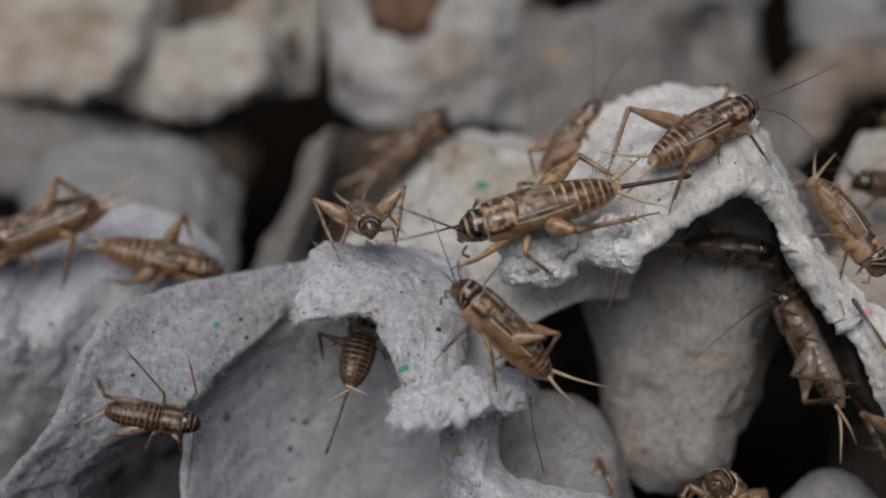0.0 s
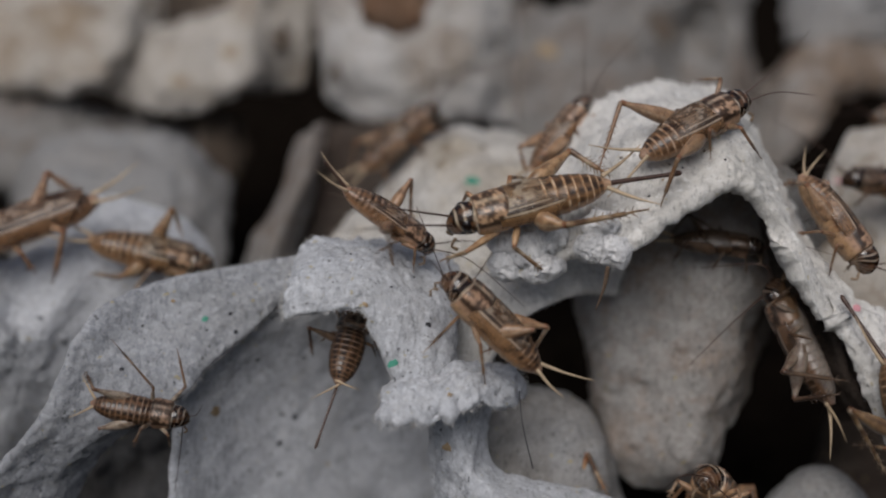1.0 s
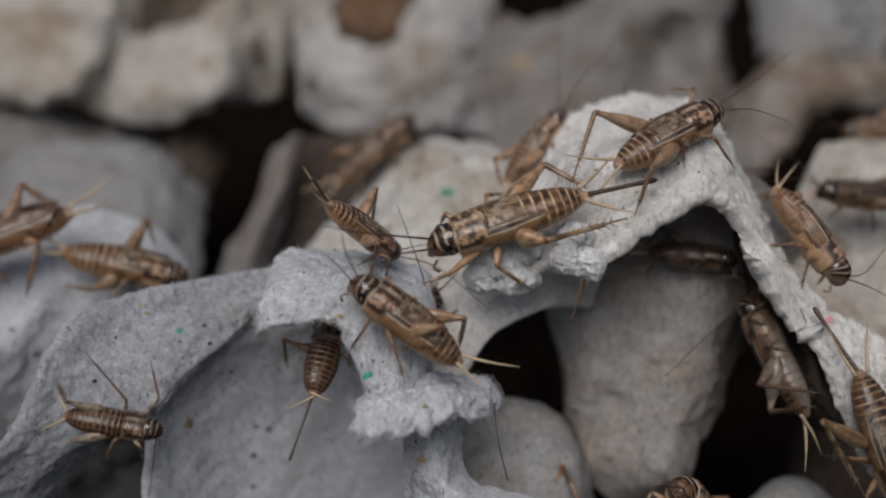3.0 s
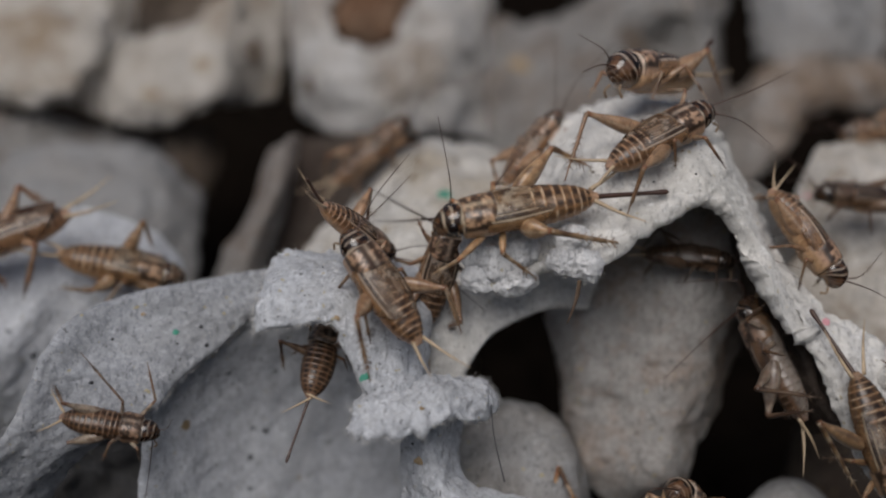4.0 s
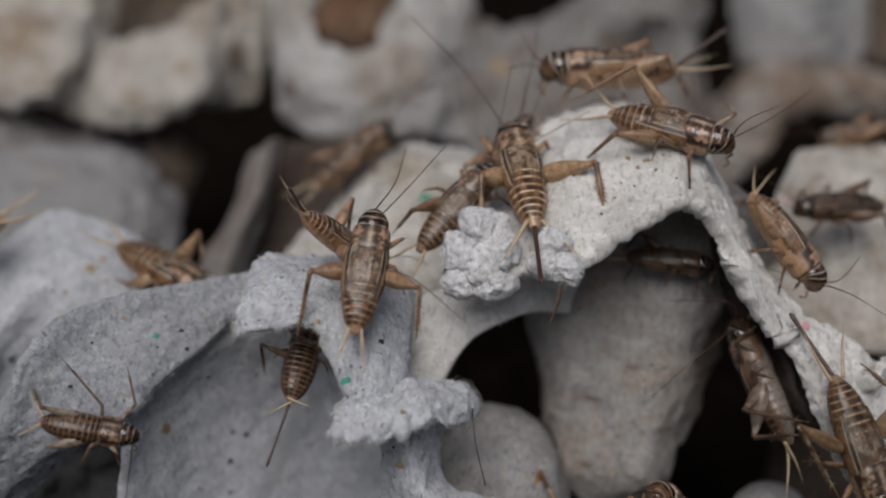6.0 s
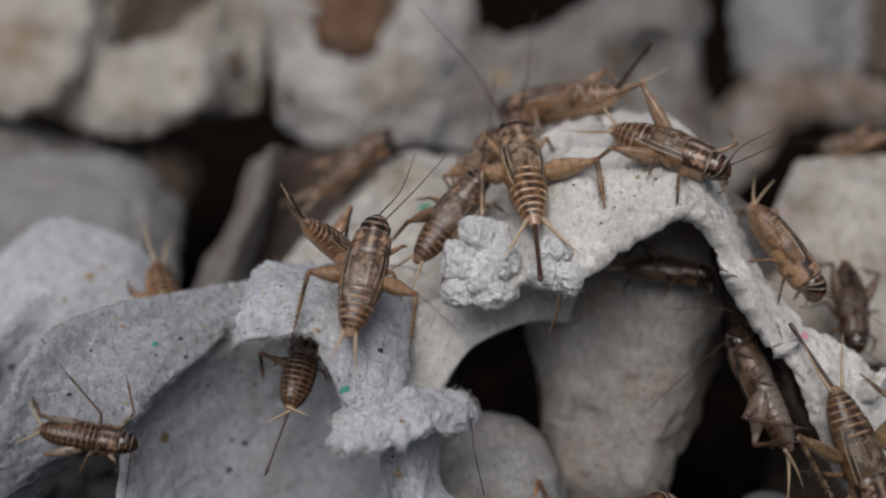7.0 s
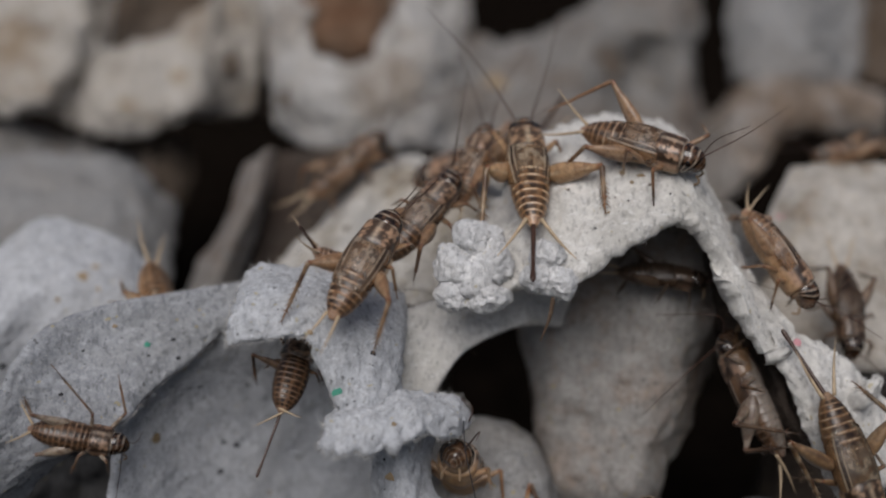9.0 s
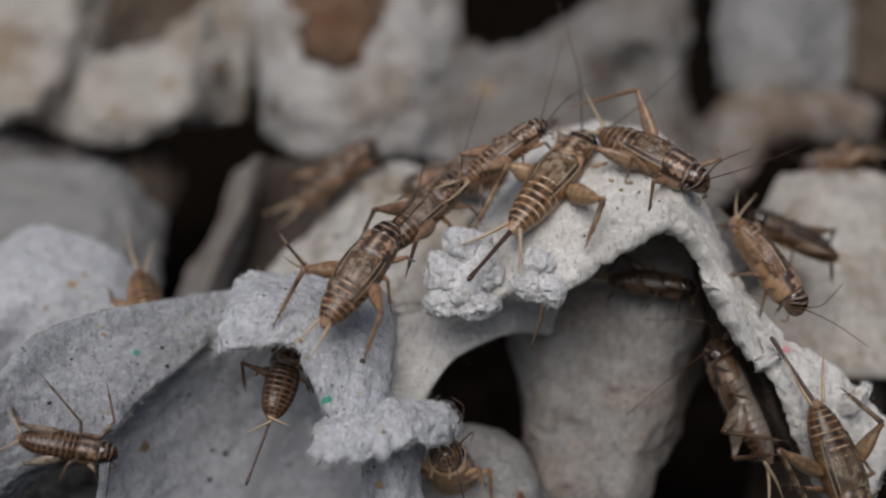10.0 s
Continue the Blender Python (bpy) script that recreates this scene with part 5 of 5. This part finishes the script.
def roam(ob, rows):
    """Rows of seconds, brow, tail and the way the back faces."""
    walk(ob, [(t, STACK @ stance(h, b, up)) for t, h, b, up in rows])


def stir(ob, times, swing, names=("hind_leg", "mid_leg", "fore_leg"), seed=0):
    """Legs or feelers swing about their roots between the given seconds, and rest outside them."""
    rnd = random.Random(seed)
    for child in ob.children_recursive:
        if child.name.split(".")[0] not in names:
            continue
        rest = child.matrix_basis.copy()
        rows = [(0.0, rest)] if times[0][0] > 0 else []
        for a, b in times:
            n = max(2, round((b - a) / 0.25))
            for i in range(n + 1):
                t = a + (b - a) * i / n
                w = 0 if i in (0, n) else swing * rnd.uniform(0.4, 1.0) * (1 if i % 2 else -1)
                rows.append((round(t, 2), rest @ pose(0, 0, 0, w * 0.3, w * 0.4, w)))
        if rows[-1][0] < 10:
            rows.append((10.0, rest))
        walk(child, rows)


def feel(ob, which, rows):
    """Feeler number which of ob points along the given ways, in the animal's own frame (None: as built)."""
    horn = [c for c in ob.children_recursive if c.name.split(".")[0] == "antenna"][which]
    rest, tip = horn.matrix_basis.copy(), Vector(horn.data.vertices[len(horn.data.vertices) - 1].co)
    walk(horn, [(t, rest @ (tip.rotation_difference(Vector(way)).to_matrix().to_4x4() if way else Matrix())) for t, way in rows])


def gait(ob, which, rows):
    """Hind leg number which of ob: rows of seconds and None (as built) or a knee and a toe in the animal's own millimetres, for a body of 20."""
    thigh = [c for c in ob.children if c.name.split(".")[0] == "hind_leg"][which]
    h, n, f = (Vector(thigh[key]) for key in ("origin_mm", "knee", "toe"))
    k = h.x / -0.2
    rest, low = thigh.matrix_basis.copy(), [(c, c.matrix_basis.copy()) for c in thigh.children]
    upper, lower = [], [[] for _ in low]
    for t, goal in rows:
        a = b = Matrix()
        if goal:
            n2, f2 = (Vector(v) * k for v in goal)
            q = (n - h).rotation_difference(n2 - h)
            a, b = q.to_matrix().to_4x4(), (f - n).rotation_difference(q.inverted() @ (f2 - n2)).to_matrix().to_4x4()
        upper.append((t, rest @ a))
        for line, (c, base) in zip(lower, low):
            line.append((t, base @ b))
    walk(thigh, upper)
    for line, (c, base) in zip(lower, low):
        walk(c, line)


def motions():
    back = (0.1, -0.75, 0.65)
    roam(c_arch, [
        (0.0, (41.7, 2.0, 19.4), (26.7, -2.0, 11.4), (-0.45, -0.7, 0.6)), (2.5, (42.3, 2.0, 20.1), (26.9, -2.0, 11.9), (-0.45, -0.7, 0.6)),
        (4.0, (41.2, 2.0, 20.3), (26.1, -2.0, 12.1), (-0.45, -0.7, 0.6)), (5.3, (42.1, 2.0, 20.0), (26.3, -2.0, 13.2), (-0.4, -0.72, 0.6)),
        (5.5, (42.5, 2.0, 19.7), (26.0, -2.0, 14.2), (-0.2, -0.75, 0.6)), (5.7, (45.3, 0.0, 17.2), (30.1, 4.0, 19.8), (0.05, -0.75, 0.65)),
        (6.8, (45.5, -1.0, 13.3), (31.0, 5.0, 19.4), back), (7.5, (42.5, -1.0, 13.9), (28.5, 5.0, 20.9), back),
        (8.0, (41.2, -1.0, 14.4), (27.0, 5.0, 20.4), back), (9.0, (42.8, -1.0, 15.2), (27.1, 5.0, 20.4), back), (10.0, (44.5, -1.0, 13.4), (31.3, 6.0, 21.4), back)])
    roam(c_long, [
        (0.0, (1.7, -5.0, 2.1), (22.7, -4.0, 8.2), (0.15, -0.72, 0.65)), (1.0, (1.7, -5.0, 2.5), (22.6, -4.0, 8.2), (0.15, -0.72, 0.65)), (2.0, (2.5, -5.0, 1.9), (23.2, -4.0, 7.9), (0.15, -0.72, 0.65)),
        (2.5, (2.2, -5.0, 1.1), (23.1, -4.0, 8.3), (0.15, -0.72, 0.65)), (3.8, (2.4, -6.0, 1.7), (23.2, -4.0, 8.2), (0.15, -0.72, 0.65)),
        (4.1, (4.2, -5.0, 5.2), (25.7, -4.0, 8.3), (0.1, -0.75, 0.6)), (4.7, (5.9, -4.0, 6.4), (26.7, -5.0, 8.0), (0.05, -0.78, 0.6)),
        (5.0, (7.9, 2.0, 9.7), (25.7, -6.0, 4.3), (-0.05, -0.8, 0.55)), (5.3, (12.2, 8.0, 14.6), (22.8, -6.0, 4.3), (-0.1, -0.82, 0.5)),
        (5.5, (15.4, 12.0, 16.9), (20.3, -4.0, 4.0), (0, -0.82, 0.5)), (5.7, (17.2, 14.0, 19.0), (19.3, -3.0, 3.7), (0, -0.82, 0.5)),
        (6.8, (17.7, 14.0, 22.1), (19.5, -3.0, 5.6), (0, -0.82, 0.5)), (7.5, (17.6, 14.0, 22.3), (19.4, -3.0, 5.5), (0, -0.82, 0.5)),
        (8.2, (17.5, 14.0, 22.0), (19.2, -3.0, 5.5), (0, -0.82, 0.5)), (9.0, (20.1, 14.0, 22.8), (20.0, -3.0, 6.1), (0, -0.82, 0.5)),
        (9.6, (25.0, 14.0, 24.4), (19.6, -3.0, 7.2), (0, -0.82, 0.5)), (10.0, (31.9, 10.0, 22.4), (17.2, -3.0, 5.6), (-0.2, -0.8, 0.5))])
    roam(c_climb, [
        (0.0, (1.5, -9.0, -4.3), (13.8, -7.0, -16.1), (0.65, -0.5, 0.55)), (1.0, (1.5, -9.0, -3.9), (13.7, -7.0, -15.8), (0.65, -0.5, 0.55)), (1.7, (0.9, -9.0, -4.0), (13.4, -7.0, -15.8), (0.6, -0.52, 0.58)),
        (2.1, (-2.3, -9.0, -3.6), (11.8, -8.0, -14.7), (0.55, -0.55, 0.6)), (2.5, (-6.0, -9.0, -2.9), (9.7, -8.0, -14.3), (0.5, -0.55, 0.62)),
        (2.7, (-6.7, -9.0, -3.6), (8.8, -8.0, -14.1), (0.5, -0.6, 0.62)), (3.8, (-8.1, -6.0, 3.3), (3.1, -9.0, -11.7), (0.4, -0.85, 0.35)),
        (4.5, (-8.6, -5.0, 4.6), (2.3, -9.0, -11.5), (0.35, -0.88, 0.3)), (5.0, (-7.3, -4.0, 5.2), (1.9, -9.0, -11.9), (0.25, -0.9, 0.3)),
        (5.3, (-3.8, -3.0, 6.0), (-1.3, -9.0, -10.8), (0.1, -0.93, 0.3)), (5.5, (-1.6, -2.0, 6.7), (-3.8, -9.0, -9.4), (0, -0.93, 0.3)),
        (6.8, (-1.2, -2.0, 6.4), (-3.9, -9.0, -8.6), (0, -0.93, 0.3)), (7.5, (-0.6, -2.0, 8.0), (-6.4, -9.0, -6.3), (-0.05, -0.93, 0.35)),
        (8.0, (-0.4, -2.0, 8.2), (-6.3, -9.0, -6.1), (-0.05, -0.93, 0.35)), (9.0, (1.8, -2.0, 7.7), (-5.8, -9.0, -5.6), (-0.1, -0.9, 0.4)), (10.0, (3.3, -2.0, 7.4), (-5.7, -9.0, -5.8), (-0.1, -0.9, 0.4))])
    roam(c_edge, [
        (0.0, (-9.2, -6.0, 2.6), (-11.9, 6.0, 5.9), (0, -0.25, 1)), (0.7, (-9.2, -6.0, 2.6), (-11.7, 6.0, 5.9), (0, -0.25, 1)), (0.9, (-4.0, -2.0, 1.3), (-10.3, 2.0, 6.0), (0.1, -0.5, 0.9)),
        (1.1, (-1.5, 5.0, 0.2), (-8.9, -3.0, 6.1), (0.3, -0.6, 0.8)), (2.5, (-1.8, 5.0, 0.3), (-9.5, -3.0, 6.3), (0.3, -0.6, 0.8)), (4.5, (-2.4, 5.0, 0.5), (-10.1, -3.0, 6.4), (0.3, -0.6, 0.8)),
        (5.5, (-2.3, 5.0, -0.3), (-10.0, -3.0, 5.7), (0.3, -0.6, 0.8)), (8.0, (-3.1, 6.0, -0.0), (-9.9, -2.0, 6.0), (0.3, -0.6, 0.8)),
        (9.0, (-0.2, 14.0, -3.0), (-7.5, 8.0, 2.2), (0.3, -0.6, 0.8)), (10.0, (0.3, 15.0, -3.9), (-7.3, 10.0, 0.8), (0.3, -0.6, 0.8))])
    hold = (0.1, -0.55, 0.8)
    roam(c_left, [(0.0, (-71.4, 20.0, -1.2), (-50.2, 22.0, 6.8), hold), (5.0, (-70.5, 20.0, -1.5), (-50.0, 22.0, 6.3), hold), (5.7, (-70.9, 20.0, -1.4), (-50.4, 22.0, 6.2), hold), (6.6, (-94.1, 22.0, -3.2), (-74.0, 24.0, 4.5), hold), (10.0, (-91.5, 22.0, -3.7), (-71.8, 24.0, 4.1), hold)])
    roam(c_pair, [(0.0, (-35.8, 24.0, -3.2), (-48.9, 22.0, 0.1), hold), (5.0, (-35.8, 24.0, -3.1), (-48.6, 22.0, -0.2), hold), (5.3, (-31.5, 24.0, -2.8), (-45.3, 24.0, 1.1), hold), (5.5, (-27.2, 22.0, -2.2), (-42.3, 24.0, 1.6), hold),
                  (5.8, (-25.7, 20.0, -3.3), (-39.8, 24.0, 1.6), hold), (6.8, (-30.0, 16.0, -12.0), (-33.7, 24.0, -0.9), (0.8, -0.4, 0.5)), (10.0, (-30.1, 16.0, -12.1), (-33.7, 24.0, -0.8), (0.8, -0.4, 0.5))])
    roam(c_behind, [(0.0, (23.1, 20.0, 21.8), (14.1, 18.0, 10.8), (-0.4, -0.5, 0.6)), (5.5, (23.0, 20.0, 22.0), (14.1, 18.0, 10.7), (-0.4, -0.5, 0.6)), (7.0, (16.3, 20.0, 20.8), (10.3, 14.0, 10.5), (-0.4, -0.6, 0.6)),
                    (8.0, (16.8, 20.0, 20.3), (11.1, 14.0, 11.0), (-0.4, -0.6, 0.6)), (9.0, (15.2, 18.0, 20.9), (11.4, 14.0, 11.0), (-0.4, -0.6, 0.6)), (9.5, (18.2, 12.0, 22.8), (12.5, 8.0, 13.7), (-0.4, -0.6, 0.6)), (10.0, (23.6, 7.0, 22.0), (13.2, 6.0, 14.1), (-0.4, -0.6, 0.6))])
    up_s = (0.1, -0.6, 0.8)
    roam(c_shelf, [(0.0, (61.2, 22.0, 10.1), (76.5, 24.0, 8.6), up_s), (5.7, (61.5, 22.0, 10.3), (77.6, 24.0, 8.8), up_s), (6.3, (63.3, 18.0, 2.1), (73.4, 22.0, 7.8), (0.3, -0.7, 0.6)), (6.8, (68.2, 14.0, -10.2), (69.0, 20.0, 1.1), (0.1, -0.85, 0.5)),
                   (9.0, (68.9, 14.0, -9.9), (69.6, 20.0, 1.7), (0.1, -0.85, 0.5)), (9.4, (64.0, 16.0, 0.1), (70.5, 20.0, 5.3), (0.1, -0.8, 0.6)), (9.6, (57.4, 18.0, 8.8), (69.3, 18.0, 4.0), up_s), (10.0, (56.7, 18.0, 10.5), (69.6, 18.0, 4.9), up_s)])
    bel = (-0.85, 0.5, -0.25)
    roam(c_belly, [(0.0, (46.0, 7.0, -4.7), (53.1, 3.0, -21.4), bel), (2.5, (46.6, 7.0, -4.7), (53.7, 3.0, -21.7), bel), (4.5, (46.9, 7.0, -5.5), (54.1, 3.0, -22.5), bel), (5.5, (48.4, 7.0, -7.4), (54.7, 3.0, -24.9), bel),
                   (7.5, (48.1, 7.0, -7.0), (54.9, 3.0, -24.2), bel), (10.0, (47.5, 7.0, -6.9), (54.8, 3.0, -24.4), bel)])
    f = (0, -0.5, 0.85)
    roam(c_top, [(0.0, (34.2, 26.0, 17.4), (46.0, 32.0, 9.9), f), (2.7, (35.1, 26.0, 17.5), (47.1, 32.0, 10.1), f), (3.3, (33.8, 18.0, 24.5), (46.7, 26.0, 21.4), f), (3.8, (30.1, 4.0, 25.6), (40.1, 15.0, 26.8), (0.15, 0.0, 1)), (4.5, (29.3, 4.0, 25.2), (39.3, 15.0, 26.3), (0.15, 0.0, 1)), (5.0, (29.0, 4.0, 24.8), (38.7, 15.0, 26.3), (0.15, 0.0, 1)),
                 (5.5, (29.0, 6.0, 23.6), (35.9, 19.0, 30.7), (0.1, -0.4, 0.9)), (5.7, (27.5, 10.0, 26.5), (39.8, 20.0, 29.9), (0, -0.45, 0.9)), (6.8, (20.5, 26.0, 25.2), (33.0, 18.0, 27.0), (0.1, -0.5, 0.85)),
                 (7.5, (17.9, 34.0, 23.9), (29.4, 20.0, 25.3), (0.1, -0.5, 0.85)), (8.0, (14.0, 36.0, 21.6), (25.8, 24.0, 23.8), (0.1, -0.5, 0.85)), (9.0, (9.5, 36.0, 16.0), (20.0, 32.0, 19.5), (0.1, -0.5, 0.85)), (10.0, (9.4, 36.0, 15.4), (20.0, 32.0, 18.0), (0.1, -0.5, 0.85))])
    roam(c_late, [(0.0, (1.2, 4.0, -41.4), (2.6, 20.0, -51.7), (0, -0.4, 0.9)), (8.0, (9.1, 4.0, -37.2), (11.8, 20.0, -46.6), (0, -0.4, 0.9)), (8.5, (9.8, 3.0, -30.1), (12.3, 19.0, -38.0), (0, -0.45, 0.9)), (9.0, (10.7, 2.0, -24.0), (13.2, 18.0, -31.4), (0, -0.5, 0.9)), (10.0, (10.7, 2.0, -22.8), (13.2, 18.0, -30.4), (0, -0.5, 0.9))])
    roam(c_gap, [(0.0, (2.8, 9.0, -8.2), (0.9, 13.0, -19.2), (0.1, -0.7, 0.5)), (2.7, (2.4, 9.0, -8.6), (0.9, 13.0, -19.3), (0.1, -0.7, 0.5)), (3.8, (5.6, 4.0, 2.7), (2.7, 6.0, -8.1), (0.3, -0.8, 0.4)), (5.0, (6.8, 4.0, 4.8), (2.9, 6.0, -6.3), (0.3, -0.8, 0.4)),
                 (5.7, (14.6, 10.0, 12.8), (5.1, 6.0, 2.2), (0.2, -0.75, 0.6)), (7.0, (13.1, 10.0, 13.0), (4.8, 6.0, 2.2), (0.2, -0.75, 0.6)), (8.0, (11.9, 8.0, 8.5), (5.5, 6.0, -5.0), (0.3, -0.8, 0.4)),
                 (8.6, (9.4, 9.0, 10.0), (2.8, 6.0, 0.0), (0.1, -0.75, 0.6)), (9.5, (9.9, 10.0, 14.3), (1.5, 6.0, 5.1), (0, -0.75, 0.65)), (10.0, (12.0, 10.0, 13.8), (2.7, 6.0, 5.2), (0, -0.75, 0.65))])
    stir(c_arch, [(5.2, 7.4)], 14, seed=1)
    stir(c_long, [(3.8, 5.8), (9.2, 10.0)], 16, ("mid_leg", "fore_leg"), seed=2)
    stir(c_climb, [(1.6, 5.6)], 16, ("mid_leg", "fore_leg"), seed=3)
    for i, y in enumerate((1, -1)):
        out, push, pull = ((-2.4, 7.2 * y, 2.6), (-9.0, 7.8 * y, -2.6)), ((-4.5, 6.4 * y, 2.4), (-11.5, 7.0 * y, -2.6)), ((-0.5, 7.0 * y, 2.8), (-6.5, 8.0 * y, -2.6))
        gait(c_long, i, [(0.0, None), (3.8, None), (4.1, push), (4.5, out), (4.9, push), (5.2, pull), (5.5, out), (9.2, out), (9.5, push), (9.8, pull), (10.0, out)])
        gait(c_climb, i, [(0.0, None), (1.6, None), (1.9, pull if i else push), (2.2, push if i else pull), (2.6, None), (3.6, None), (4.0, push if i else out), (4.6, out), (5.1, push), (5.4, pull), (5.6, out), (7.0, out), (7.5, push), (10.0, push)])
    left_way, right_way = (0.75, 0.66, 0.55), (0.94, -0.34, 0.5)
    feel(c_long, 0, [(0.0, None), (2.5, (0.7, 0.5, 0.5)), (3.8, None), (5.0, (0.55, 0.4, 0.75)), (5.7, left_way), (7.0, (0.8, 0.58, 0.5)), (7.5, left_way), (8.5, (0.6, 0.85, 0.4)), (9.2, left_way), (10.0, (0.7, 0.6, 0.4))])
    feel(c_long, 1, [(0.0, None), (2.5, (0.8, -0.3, 0.5)), (3.8, None), (5.0, (0.6, -0.1, 0.8)), (5.7, right_way), (7.0, (0.96, -0.25, 0.5)), (7.5, right_way), (8.5, (0.96, -0.2, 0.5)), (9.2, right_way), (10.0, (0.8, -0.4, 0.4))])
    feel(c_climb, 0, [(0.0, None), (2.7, None), (3.8, (0.2, -0.8, 0.5)), (5.0, (0.15, -0.85, 0.45)), (5.5, (0.45, -0.3, 0.85)), (7.5, (0.5, -0.35, 0.8)), (10.0, (0.45, -0.2, 0.85))])
    feel(c_climb, 1, [(0.0, None), (2.7, None), (3.8, (0.35, -0.75, 0.35)), (5.0, (0.35, -0.75, 0.4)), (5.5, (0.7, -0.6, 0.35)), (7.5, (0.75, -0.5, 0.4)), (10.0, (0.6, -0.3, 0.7))])
    feel(c_arch, 0, [(0.0, None), (2.0, (0.9, 0.3, 0.25)), (3.8, None), (5.4, None), (5.8, (0.6, 0.75, 0.2)), (7.5, (0.5, 0.85, 0.2)), (8.6, (0.6, 0.75, 0.3)), (10.0, (0.55, 0.8, 0.25))])
    feel(c_arch, 1, [(0.0, None), (2.0, (0.85, -0.3, 0.1)), (3.8, None), (5.4, None), (5.8, (0.6, 0.1, 0.8)), (7.5, (0.5, 0.25, 0.85)), (8.6, (0.6, 0.1, 0.8)), (10.0, (0.5, 0.2, 0.85))])
    stir(c_edge, [(0.6, 1.2)], 14, seed=4)
    stir(c_pair, [(5.0, 6.8)], 14, seed=5)
    stir(c_top, [(2.7, 7.6)], 14, seed=6)
    stir(c_late, [(8.0, 9.2)], 12, seed=7)
    for k, ob in enumerate((c_right, c_belly, c_late)):
        stir(ob, [(0.0, 10.0)], 7, ("antenna",), seed=20 + k)


motions()
